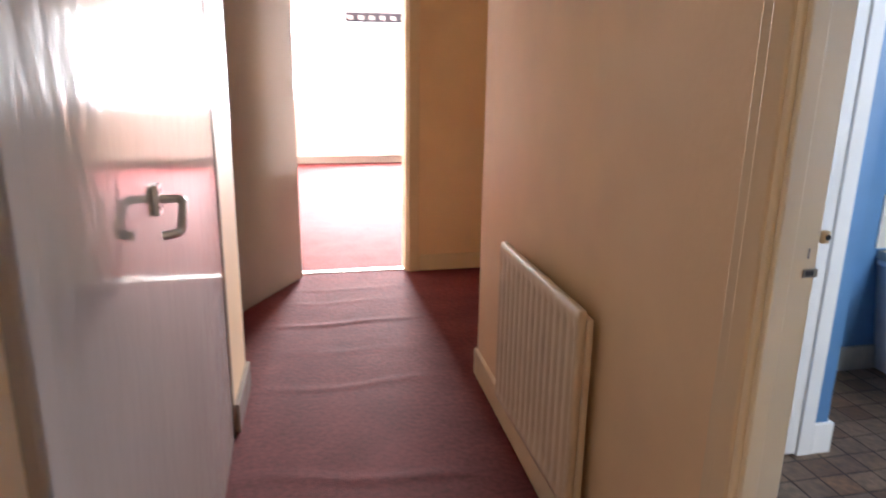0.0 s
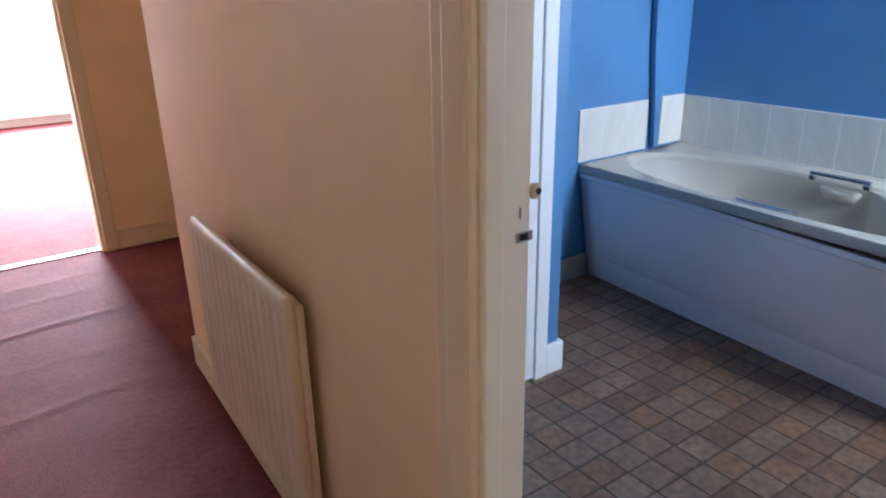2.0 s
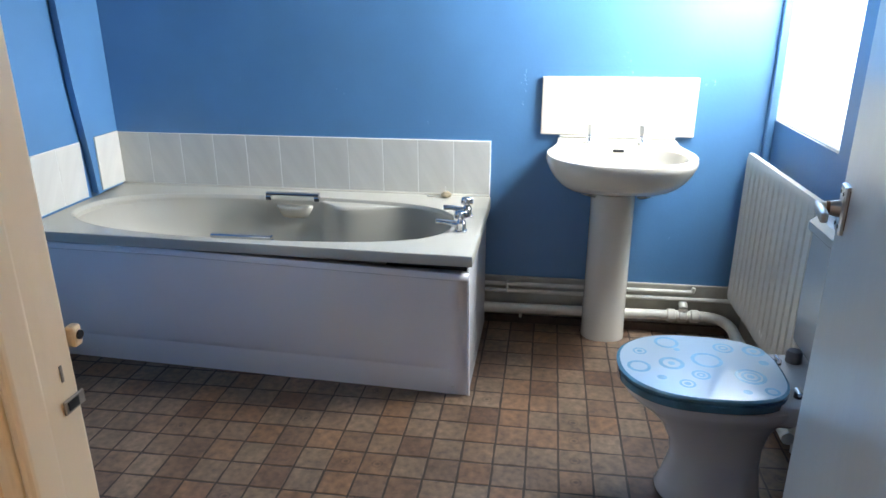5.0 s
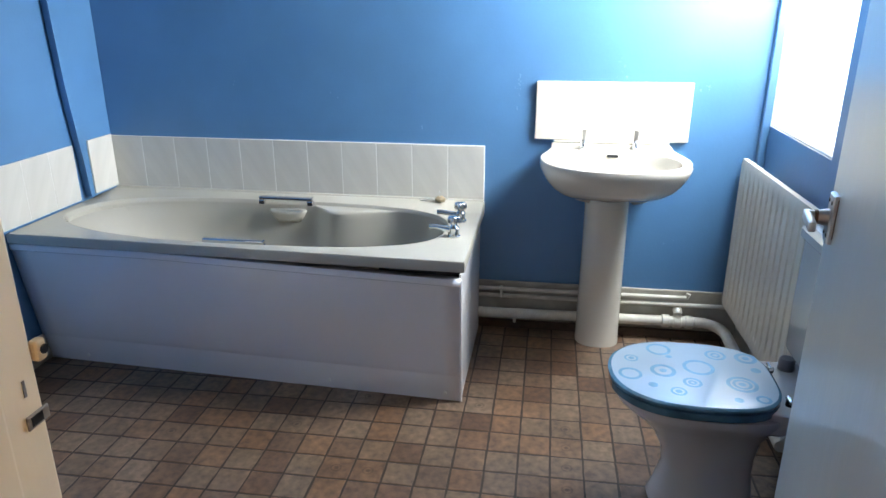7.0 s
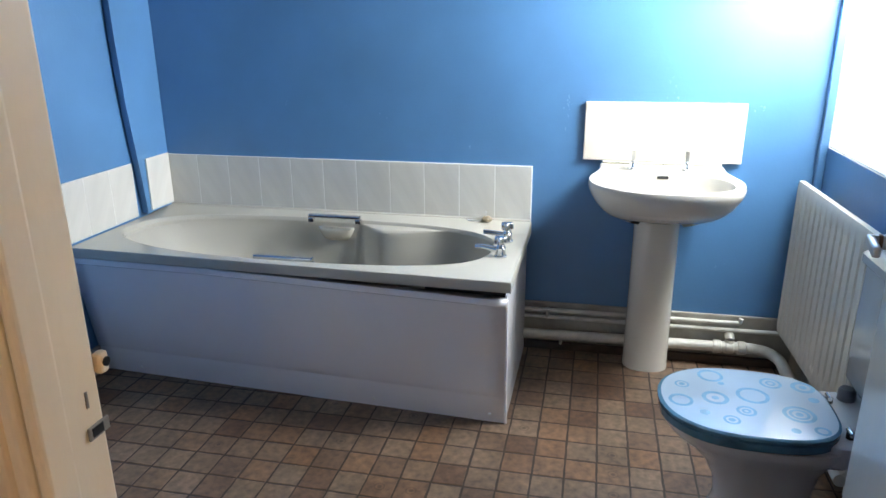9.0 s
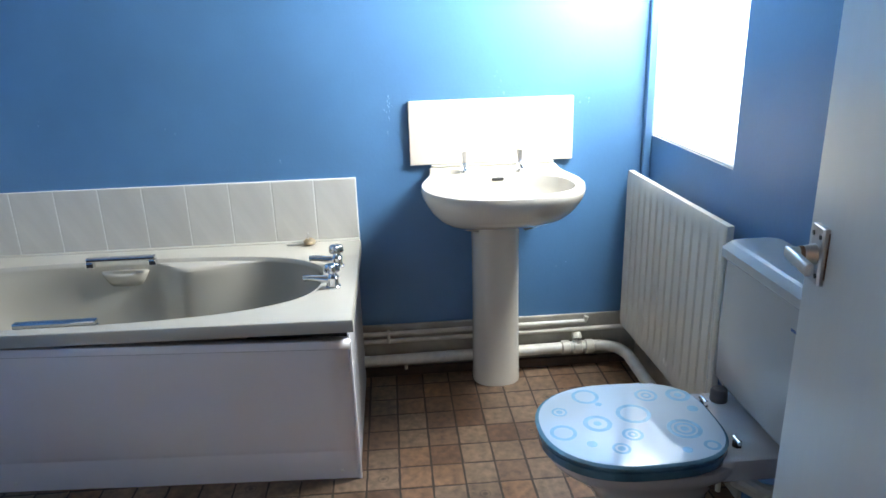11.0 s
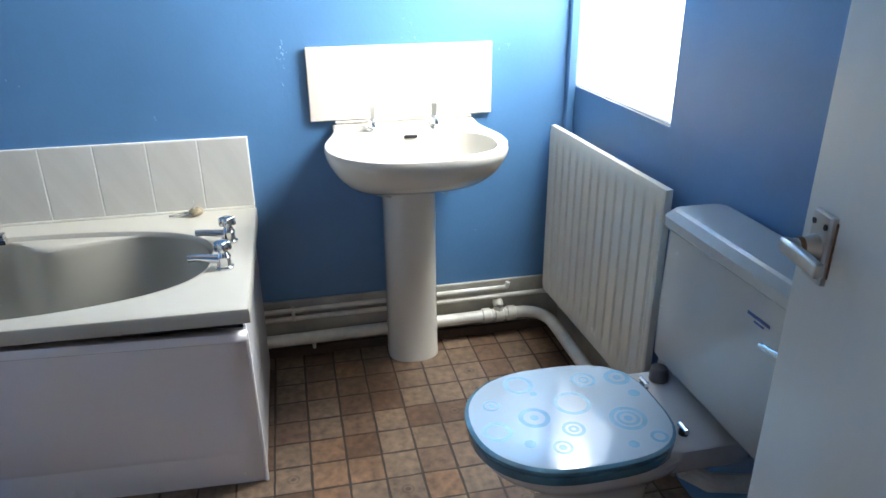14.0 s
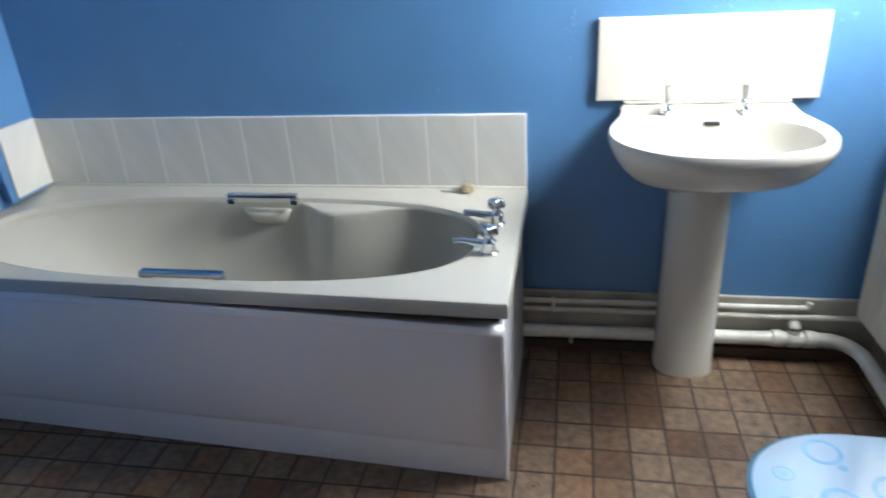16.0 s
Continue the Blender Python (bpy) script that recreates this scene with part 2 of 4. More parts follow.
LD0, LD1 = 0.330, 1.090                      # living room doorway
DL0, DL1 = 0.99, 2.76                       # hall cupboard door
walls("wall_hall_left", [
    ([(0.083, DL1 + 0.04), (0.106, 3.20), (-0.022, 3.20), (-0.022, DL1 + 0.04)], 0, CEIL), (rect(-0.022, HALL_L, -1.3, DL0 - 0.04), 0, CEIL),
    (rect(-0.022, HALL_L, DL0 - 0.04, DL1 + 0.04), 2.05, CEIL), (rect(-0.7, -0.022, 3.08, 3.20), 0, CEIL),
    (rect(-0.82, -0.7, 3.08, FAR + 0.12), 0, CEIL), (rect(-0.14, -0.022, 0.6, 3.08), 0, CEIL)], [M_CREAM], lambda n, c: 0, "magnolia painted hall wall beside the cupboard door")
wall("wall_hall_far", [
    (rect(-0.7, LD0, FAR, FAR + 0.12), 0, CEIL), (rect(LD1, 1.85, FAR, FAR + 0.12), 0, CEIL), (rect(LD0, LD1, FAR, FAR + 0.12), 2.05, CEIL)],
    [M_CREAM], lambda n, c: 0, "magnolia wall round the living room doorway")
wall("wall_hall_recess", [(rect(1.73, 1.85, 3.15, FAR), 0, CEIL)], [M_CREAM], lambda n, c: 0, "magnolia wall of the hall recess")
wall("wall_hall_back", [(rect(-0.1, 1.2, -1.42, -1.3), 0, CEIL)], [M_CREAM], lambda n, c: 0, "magnolia wall closing the hall")

LW0, LW1, LZ0, LZ1, LY = 1.02, 2.05, 0.72, 2.33, 9.72
walls("wall_living", [
    (rect(-0.72, LW0, LY, LY + 0.2), 0, CEIL), (rect(LW1, 4.0, LY, LY + 0.2), 0, CEIL), (rect(LW0, LW1, LY, LY + 0.2), 0, LZ0),
    (rect(LW0, LW1, LY, LY + 0.2), LZ1, CEIL), (rect(-0.84, -0.72, FAR + 0.12, LY), 0, CEIL), (rect(4.0, 4.12, FAR, LY + 0.2), 0, CEIL),
    (rect(1.85, 4.0, FAR, FAR + 0.12), 0, CEIL)], [M_PEACH], lambda n, c: 0, "pale peach living room walls round the window")

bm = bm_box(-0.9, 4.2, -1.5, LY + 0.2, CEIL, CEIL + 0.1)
tagged(link_bm("ceiling", bm, M_CEIL), "plain plastered ceiling out of view, darkened to cut bounce light", "ceiling", kind="structure")
bm = bm_box(-0.9, 4.2, -1.5, LY + 0.2, -0.2, -0.012)
tagged(link_bm("floor_slab", bm, M_CONC), "concrete floor slab under the coverings", "floor", kind="structure")
bm = bm_box(1.10, EAST, SOUTH, NORTH, -0.011, 0.0)
floor_bath = tagged(link_bm("floor_bathroom", bm, M_VINYL), "worn brown stone-effect vinyl bathroom floor", "floor", kind="structure")


def carpet_sheet(name, x0, x1, y0, y1, step, label):
    nx, ny = int((x1 - x0) / step) + 1, int((y1 - y0) / step) + 1
    bm = bmesh.new()
    ridges = ((3.88, 0.007, 0.018, 0.05), (3.14, 0.0035, 0.024, 0.04), (4.22, 0.003, 0.02, 0.03), (4.45, 0.003, 0.02, -0.02), (3.5, 0.002, 0.03, -0.05), (2.42, 0.004, 0.025, -0.15))
    grid = []
    for j in range(ny + 1):
        y = y0 + (y1 - y0) * j / ny
        row = []
        for i in range(nx + 1):
            x = x0 + (x1 - x0) * i / nx
            z = 0.002 * noise.noise((x * 4, y * 4, 0))
            for ry, h, w, slope in ridges:
                c = ry + slope * (x - 0.6) + 0.03 * noise.noise((x * 3, ry, 5))
                fade = max(0.0, min(1.0, 1.25 - abs(x - 0.62) / 0.5))
                z += h * fade * math.exp(-((y - c) / w) ** 2)
            row.append(bm.verts.new((x, y, z)))
        grid.append(row)
    for a, b in zip(grid, grid[1:]):
        for i in range(nx):
            c = (a[i].co + b[i + 1].co) / 2
            if c.y > 3.16 or -0.01 < c.x < (1.10 if c.y < 1.3 else 1.13):
                bm.faces.new((a[i], a[i + 1], b[i + 1], b[i]))
    return tagged(link_bm(name, bm, M_CARPET, smooth=True), label, "carpet", kind="structure")


carpet_sheet("floor_hall", -0.7, 1.73, -1.3, FAR + 0.05, 0.022, "worn dusky red hall carpet with rucked ridges")
carpet_sheet("floor_living", -0.72, 4.0, FAR + 0.085, LY, 0.06, "dusky red living room carpet")


def backdrop(name, x0, x1, y, z0, z1, label, sky=M_SKY):
    bm = bmesh.new()
    bm.faces.new([bm.verts.new(p) for p in ((x0, y, z0), (x1, y, z0), (x1, y, z1), (x0, y, z1))])
    tagged(link_bm(name, bm, sky), label, "sky", kind="structure")


backdrop("backdrop_bathroom", 2.4, 4.1, -0.275, 0.5, 2.5, "bright hazy sky outside the bathroom window", M_SKY_LOW)
backdrop("backdrop_living", -30.0, 40.0, 62.0, -6.0, 9.0, "bright hazy sky outside the living room window")


# ---- windows ----
def window(name, x0, x1, z0, z1, y, glass, label, mullion=False, w=0.035):
    """A casement whose room side faces along y; y is the middle of the frame."""
    top = empty(name, label, "window")
    tagged(top, kind="structure")
    d = min(0.022, w)
    for nm, b in (("window_frame", (x0, x0 + w, z0, z1)), ("window_frame", (x1 - w, x1, z0, z1)),
                  ("window_frame", (x0 + w, x1 - w, z0, z0 + w)), ("window_frame", (x0 + w, x1 - w, z1 - w, z1))):
        part(nm, bm_box(b[0], b[1], y - d, y + d, b[2], b[3], 0.004), M_WTRIM, top)
    xs = [x0 + w, x1 - w]
    if mullion:
        c = x0 + (x1 - x0) * 0.36
        part("mullion", bm_box(c - 0.03, c + 0.03, y - d, y + d, z0 + w, z1 - w, 0.004), M_WTRIM, top)
        xs = [x0 + w, c - 0.03, c + 0.03, x1 - w]
    for a, b in zip(xs[::2], xs[1::2]):
        p = part("pane", bm_box(a, b, y - 0.003, y + 0.003, z0 + w, z1 - w), glass, top)
        p.visible_shadow = False
    return top


window("window_1", WX0, WX1, WZ0, WZ1, -0.081, M_FROST, "slim white framed frosted bathroom window", w=0.009)
w2 = window("window_2", LW0, LW1, LZ0, LZ1, LY + 0.165, M_GLASS, "wide white framed living room window", True)
part("window_sill", bm_box(LW0 - 0.05, LW1 + 0.05, LY - 0.05, LY + 0.14, LZ0 - 0.028, LZ0 + 0.002, 0.006, 2), M_WTRIM, w2)


# ---- trim, baseboards ----
def baseboard(name, x0, x1, y0, y1, h, material, label):
    bm = bm_box(x0, x1, y0, y1, 0.0, h, 0.006, 2)
    return tagged(link_bm(name, bm, material), label, "baseboard", kind="structure")


# hall trim
def skew_board(name, p, q, t, h, material, label):
    d = (Vector(q) - Vector(p)).normalized()
    n = Vector((-d.y, d.x)) * t
    poly = [p, q, (q[0] + n.x, q[1] + n.y), (p[0] + n.x, p[1] + n.y)]
    bm = bm_loft([[(x, y, z) for x, y in poly] for z in (0.0, h - 0.02, h - 0.006)] + [[(p[0], p[1], h), (q[0], q[1], h), (q[0] + n.x * 0.6, q[1] + n.y * 0.6, h), (p[0] + n.x * 0.6, p[1] + n.y * 0.6, h)]])
    return tagged(link_bm(name, bm, material), label, "baseboard", kind="structure")


skew_board("baseboard_hall_partition", (1.061, DOOR_N + 0.13), (1.1265, 3.157), 0.014, 0.12, M_TRIM, "cream painted hall baseboard")
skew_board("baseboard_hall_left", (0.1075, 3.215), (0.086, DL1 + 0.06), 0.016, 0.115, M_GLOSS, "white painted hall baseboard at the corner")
baseboard("baseboard_hall_far", LD1 + 0.07, 1.73, FAR - 0.016, FAR, 0.11, M_TRIM, "cream painted baseboard on the far hall wall")
baseboard("baseboard_recess", 1.127, 1.73, 3.15, 3.166, 0.115, M_TRIM, "cream painted baseboard in the hall recess")
baseboard("baseboard_living", -0.72, 4.0, LY - 0.016, LY, 0.09, M_GLOSS, "white painted living room baseboard")
baseboard("baseboard_bathroom_north", 2.235, 3.02, NORTH - 0.016, NORTH, 0.12, M_SKIRT, "grubby white baseboard beside the bath")
baseboard("baseboard_cupboard", 2.150, 2.235, 2.250, 2.267, 0.125, M_WTRIM, "white baseboard at the cupboard corner")
baseboard("baseboard_cupboard_side", 2.217, 2.235, 2.267, NORTH - 0.016, 0.125, M_WTRIM, "white baseboard on the cupboard side")
baseboard("baseboard_bathroom_east", EAST - 0.014, EAST, SOUTH, 1.12, 0.228, M_SKIRT, "grubby white painted skirting behind the pipes")
baseboard("baseboard_bathroom_south", 2.66, EAST - 0.014, SOUTH, SOUTH + 0.014, 0.19, M_SKIRT, "grubby white skirting below the radiator")


def door_trim(name, boxes, material, label):
    top = empty(name, label, "door frame")
    tagged(top, kind="structure")
    for nm, b in boxes:
        part(nm, bm_box(*b, 0.006, 3), M_LINING if material is M_TRIM and nm in ("lining", "door_stop") else material, top)
    return top


# bathroom door frame: lining with stop, architraves on both sides
door_trim("trim_bathroom_door", [
    ("lining", (1.043, 1.1385, DOOR_N, DOOR_N + 0.03, 0.0, 2.05)), ("lining", (1.043, 1.147, DOOR_S - 0.03, DOOR_S, 0.0, 2.05)),
    ("lining", (1.043, 1.147, DOOR_S, DOOR_N, 2.02, 2.05)),
    ("door_stop", (1.048, 1.085, DOOR_N - 0.012, DOOR_N, 0.0, 2.02)),
    ("architrave", (1.038, 1.06, DOOR_N + 0.012, DOOR_N + 0.062, 0.0, 2.08)), ("architrave_outer", (1.047, 1.064, DOOR_N + 0.062, DOOR_N + 0.098, 0.0, 2.11)),
    ("architrave", (1.032, 1.055, DOOR_S - 0.07, DOOR_S - 0.006, 0.0, 2.11)), ("architrave", (1.032, 1.055, DOOR_S - 0.006, DOOR_N + 0.006, 2.045, 2.11))],
    M_TRIM, "cream gloss bathroom door frame with worn edges")
door_trim("trim_bathroom_inner", [
    ("architrave", (1.136, 1.15, DOOR_N + 0.031, DOOR_N + 0.066, 0.0, 2.11))], M_WTRIM, "white inner bathroom architrave")
door_trim("trim_living_door", [
    ("lining", (LD0, LD0 + 0.025, FAR - 0.005, FAR + 0.125, 0, 2.04)), ("lining", (LD1 - 0.025, LD1, FAR - 0.005, FAR + 0.125, 0, 2.04)),
    ("lining", (LD0, LD1, FAR - 0.005, FAR + 0.125, 2.04, 2.065)), ("architrave", (LD1 - 0.008, LD1 + 0.062, FAR - 0.022, FAR - 0.002, 0, 2.1)),
    ("architrave", (LD0 - 0.062, LD0 + 0.008, FAR - 0.022, FAR - 0.002, 0, 2.1))], M_TRIM, "cream gloss living room door frame")
door_trim("trim_cupboard_door", [
    ("architrave", (2.090, 2.151, 2.248, 2.266, 0, 2.08)), ("architrave", (1.30, 1.36, 2.248, 2.266, 0, 2.08)),
    ("architrave", (1.36, 2.090, 2.248, 2.266, 2.02, 2.08))], M_WTRIM, "white architrave of the bathroom cupboard")
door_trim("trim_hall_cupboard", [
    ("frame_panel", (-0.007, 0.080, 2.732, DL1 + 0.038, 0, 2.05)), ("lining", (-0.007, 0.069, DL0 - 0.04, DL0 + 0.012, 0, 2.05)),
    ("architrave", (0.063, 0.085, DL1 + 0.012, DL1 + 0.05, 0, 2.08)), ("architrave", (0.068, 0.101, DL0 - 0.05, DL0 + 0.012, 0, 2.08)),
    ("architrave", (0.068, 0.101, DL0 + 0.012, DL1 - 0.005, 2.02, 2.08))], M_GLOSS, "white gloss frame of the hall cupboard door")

# ---- doors ----
M_BARE = mat("bare_brown_wood", (0.16, 0.085, 0.045), 0.6, scale=40, vary=0.3)


def lever_handle(parent, along, out, at, drop=0.0, plate=0.15, length=0.105, flat=False):
    """A lever on a back plate. along: way of the lever, out: way off the door."""
    a, o, p = Vector(along), Vector(out), Vector(at)
    z = Vector((0, 0, 1))
    bm = bmesh.new()
    w = 0.021
    if flat:
        rim = bm_box(0.0, 0.0235, -plate / 2 + 0.01, plate / 2 - 0.006, 0.0, 0.0012)
        rim.transform(Matrix(((a.x, z.x, o.x, p.x), (a.y, z.y, o.y, p.y), (a.z, z.z, o.z, p.z), (0, 0, 0, 1))))
        part("bare_patch", rim, M_BARE, parent, "brown bare wood round the handle plate")
    loops = [[p + a * (w * sx) * k + z * (plate / 2 * sz) * k2 + o * d for sx, sz in ((-1, -1), (1, -1), (1, 1), (-1, 1))]
             for d, k, k2 in ((0.0, 1, 1), (0.006, 1, 1), (0.009, 0.86, 0.97))]
    bm_loft(loops, bm=bm)
    h = part("handle", bm, M_STEEL, parent, "worn aluminium lever handle")
    path = bend([p + o * 0.008, p + o * 0.052, p + o * 0.055 + a * length - z * drop, p + o * 0.022 + a * (length + 0.004) - z * (drop + 0.004)], 0.016)
    if flat:      # conical boss with a dark ring, then a flat bar
        autosmooth(part("boss", bm_tube([p + o * 0.008, p + o * 0.014, p + o * 0.030, p + o * 0.044], [0.0165, 0.0155, 0.0115, 0.0110], 18), M_STEEL, h))
        autosmooth(part("collar", bm_tube([p + o * 0.026, p + o * 0.032], 0.0128, 18), M_BARE, h, "dark worn ring"))
        bar = bm_box(-0.014, length, -0.0095, 0.0095, 0.036, 0.049, 0.004, 3)
        bar.transform(Matrix(((a.x, z.x, o.x, p.x), (a.y, z.y, o.y, p.y), (a.z, z.z, o.z, p.z), (0, 0, 0, 1))))
        autosmooth(part("lever", bar, M_STEEL, h), 40)
    else:
        autosmooth(part("lever", bm_tube(path, [0.0085] * len(path), 10), M_STEEL, h))
    for sx, sz in ((-1, 1), (1, 1), (-1, -1), (1, -1)):
        c = p + a * 0.013 * sx + z * (plate / 2 - 0.014) * sz
        part("screw", bm_tube([c + o * 0.008, c + o * 0.0105], 0.004, 8), M_BLACK, h)
    return h


def leaf(name, hinge, way, width, thick, height, material, label):
    """A flush door leaf from its hinge along a way; returns thing, way and face normal."""
    top = empty(name, label, "door")
    tagged(top, kind="structure")
    d = Vector((way[0], way[1], 0)).normalized()
    n = Vector((-d.y, d.x, 0))
    bm = bm_box(0, width, 0, thick, 0.008, height, 0.003, 2)
    m = Matrix(((d.x, n.x, 0, hinge[0]), (d.y, n.y, 0, hinge[1]), (0, 0, 1, 0), (0, 0, 0, 1)))
    bm.transform(m)
    part("door_leaf", bm, material, top)
    return top, d, n


d3, dd, dn = leaf("door_1", (1.155, 0.415), (0.817, -0.170), 0.83, 0.038, 2.01, M_DOOR, "open white painted bathroom door with worn handle")
at = Vector((1.155, 0.415, 1.058)) + dd * 0.778 + dn * 0.038
lever_handle(d3, -dd, dn, at, 0.0, 0.088, 0.075, True)
for hz in (0.25, 1.75):
    part("hinge", bm_tube([(1.15, 0.452, hz), (1.15, 0.452, hz + 0.1)], 0.007, 8), M_STEEL, d3)

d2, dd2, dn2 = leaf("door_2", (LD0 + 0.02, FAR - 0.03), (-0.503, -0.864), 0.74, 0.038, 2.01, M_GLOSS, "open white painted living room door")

d1 = empty("door_3", "closed white gloss hall cupboard door with lever handle", "door")
tagged(d1, kind="structure")
bm = bm_box(0.028, 0.065, DL0 + 0.014, 2.72, 0.012, 2.015, 0.003, 2)
ajar = Matrix.Translation((0.065, 1.9, 0)) @ Matrix.Rotation(radians(-1.3), 4, 'Z') @ Matrix.Translation((-0.065, -1.9, 0))
bm.transform(ajar)
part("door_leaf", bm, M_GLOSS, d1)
lever_handle(d1, (0, -1, 0), (1, 0, 0), (0.0625, 1.77, 1.115), 0.05, 0.06, 0.08)

d4 = empty("door_4", "closed white bathroom cupboard door", "door")
tagged(d4, kind="structure")
part("door_leaf", bm_box(1.362, 2.0895, 2.256, 2.29, 0.01, 2.018, 0.003), M_WTRIM, d4)

# worn metal keep and bolt keeper on the bathroom door frame
keep = empty("strike_plate", "worn chipped steel strike plate on the door frame", "strike plate")
part("plate", bm_box(1.112, 1.1395, DOOR_N - 0.0030, DOOR_N - 0.0003, 1.060, 1.074, 0.001, 1), M_STRIP, keep)
part("latch_hole", bm_box(1.116, 1.130, DOOR_N - 0.0038, DOOR_N - 0.0031, 1.063, 1.072), M_BLACK, keep)
part("paint_chip", bm_box(1.117, 1.120, DOOR_N - 0.001, DOOR_N - 0.0002, 1.092, 1.108), M_STRIP, keep)
bolt = empty("bolt_keep", "cream painted bolt keep with a dark hole", "bolt keep")
part("body", bm_box(1.1387, 1.151, DOOR_N - 0.004, DOOR_N + 0.006, 1.115, 1.136, 0.003, 2), M_TRIM, bolt)
part("hole", bm_tube([(1.146, DOOR_N - 0.0055, 1.126), (1.146, DOOR_N - 0.003, 1.126)], 0.0045, 12), M_BLACK, bolt)

bm = bm_box(LD0 + 0.02, LD1 - 0.02, FAR + 0.035, FAR + 0.09, 0.0, 0.006, 0.002, 1)
tagged(link_bm("threshold_strip", bm, M_STRIP), "bright metal carpet strip across the doorway", "threshold strip")
bm = bm_box(1.075, 1.115, DOOR_S, DOOR_N, 0.0, 0.006, 0.002, 1)
tagged(link_bm("bathroom_threshold_strip", bm, M_STEEL), "dull metal carpet strip in the bathroom doorway", "threshold strip")


# ---- radiators ----
def radiator(name, length, height, flutes, label, paint=M_RAD, double=False, deep=1.0):
    """A pressed steel panel radiator; runs along x from 0, faces +y, the panel's front at y 0, foot at z 0."""
    top = empty(name, label, "radiator")
    nu, nv = flutes * 12, 26
    bm = bmesh.new()
    grid = []
    for j in range(nv + 1):
        v = j / nv
        row = []
        for i in range(nu + 1):
            u = i / nu
            x, z = u * length, v * height
            k = 0.5 - 0.5 * math.cos(2 * math.pi * u * flutes)
            edge = min(v, 1 - v) * height
            win = max(0.0, min(1.0, (edge - 0.035) / 0.03))
            ends = max(0.0, min(1.0, (min(u, 1 - u) * length - 0.012) / 0.02))
            g = max(0.0, min(1.0, (k - 0.48) / 0.22))
            y = -0.013 * deep * g * g * (3 - 2 * g) * win * ends
            rim = min(edge, min(u, 1 - u) * length)
            y -= 0.006 * max(0.0, 1 - rim / 0.008) ** 2
            row.append(bm.verts.new((x, y, z)))
        grid.append(row)
    for a, b in zip(grid, grid[1:]):
        for i in range(nu):
            bm.faces.new((a[i], a[i + 1], b[i + 1], b[i]))
    rim = grid[0] + [r[-1] for r in grid[1:]] + list(reversed(grid[-1][:-1])) + [r[0] for r in reversed(grid[1:-1])]
    low = [bm.verts.new((v.co.x, -0.026, v.co.z)) for v in rim]
    n = len(rim)
    for i in range(n):
        bm.faces.new((rim[i], rim[(i + 1) % n], low[(i + 1) % n], low[i]))
    bm.faces.new(low)
    part("panel", bm, paint, top, smooth=True)
    if double:
        part("back_panel", bm_box(-0.004, length - 0.03, -0.046, -0.0275, 0.004, height - 0.022, 0.004, 2), paint, top)
    autosmooth(top.children[0], 40)
    for x in (length * 0.16, length * 0.84):
        part("bracket", bm_box(x - 0.015, x + 0.015, -0.075 if double else -0.085, -0.0265, 0.06, height - 0.05, 0.002, 1), paint, top)
    for x in ((length + 0.004,) if double else ()):
        for z in (0.035, height - 0.04):
            part("end_plug", bm_tube([(x - 0.012, -0.018, z), (x + 0.012, -0.018, z)], 0.009, 10), M_RAD, top)
    return top


r1 = radiator("radiator", 0.778, 0.648, 14, "cream painted panel radiator below the bathroom window", M_RAD, False, 0.42)
r1.matrix_world = pose(2.795, 0.000, 0.180, 0, 0, 1.6)
r2 = radiator("radiator", 0.694, 0.585, 14, "tan cream double panel radiator on the hall wall", M_RADH, True)
r2.matrix_world = Matrix(((0.0167, -0.99986, 0, 1.010), (0.99986, 0.0167, 0, 1.860), (0, 0, 1, 0.197), (0, 0, 0, 1)))
r3 = radiator("radiator", 1.12, 0.58, 20, "white panel radiator below the living room window", M_WTRIM, False, 0.4)
r3.matrix_world = Matrix(((-1, 0, 0, 2.06), (0, -1, 0, LY - 0.09), (0, 0, 1, 0.10), (0, 0, 0, 1)))
for ob in (r1, r2, r3):
    ob["group"] = "panel radiators"
pv = empty("radiator_valve", "white plastic radiator valve cap beside the cistern", "valve")
autosmooth(part("cap", bm_tube([(2.715, -0.02, 0.33), (2.715, -0.02, 0.345), (2.715, -0.02, 0.40), (2.715, -0.02, 0.412)], [0.017, 0.022, 0.02, 0.014], 18), M_WTRIM, pv))
part("stem", bm_tube([(2.715, -0.02, 0.0), (2.715, -0.02, 0.33)], 0.008, 10), M_PIPE, pv)

hv = empty("radiator_valve", "cream painted radiator valve by the hall radiator", "valve")
autosmooth(part("cap", bm_tube([(1.035, 1.800, 0.19), (1.035, 1.800, 0.20), (1.035, 1.800, 0.25), (1.035, 1.800, 0.26)], [0.014, 0.02, 0.019, 0.012], 16), M_RAD, hv))
part("stem", bm_tube([(1.035, 1.800, 0.0), (1.035, 1.800, 0.19)], 0.0075, 10), M_RAD, hv)
part("tail", bm_tube([(1.035, 1.800, 0.225), (1.035, 1.838, 0.225)], 0.009, 10), M_STEEL, hv)


# ---- bath ----
BX0, BX1, BY0, BY1 = 2.852, EAST - 0.012, 1.066, NORTH - 0.006   # outer rim
RIM = 0.586


def ring_point(k, n):
    return 2 * math.pi * k / n


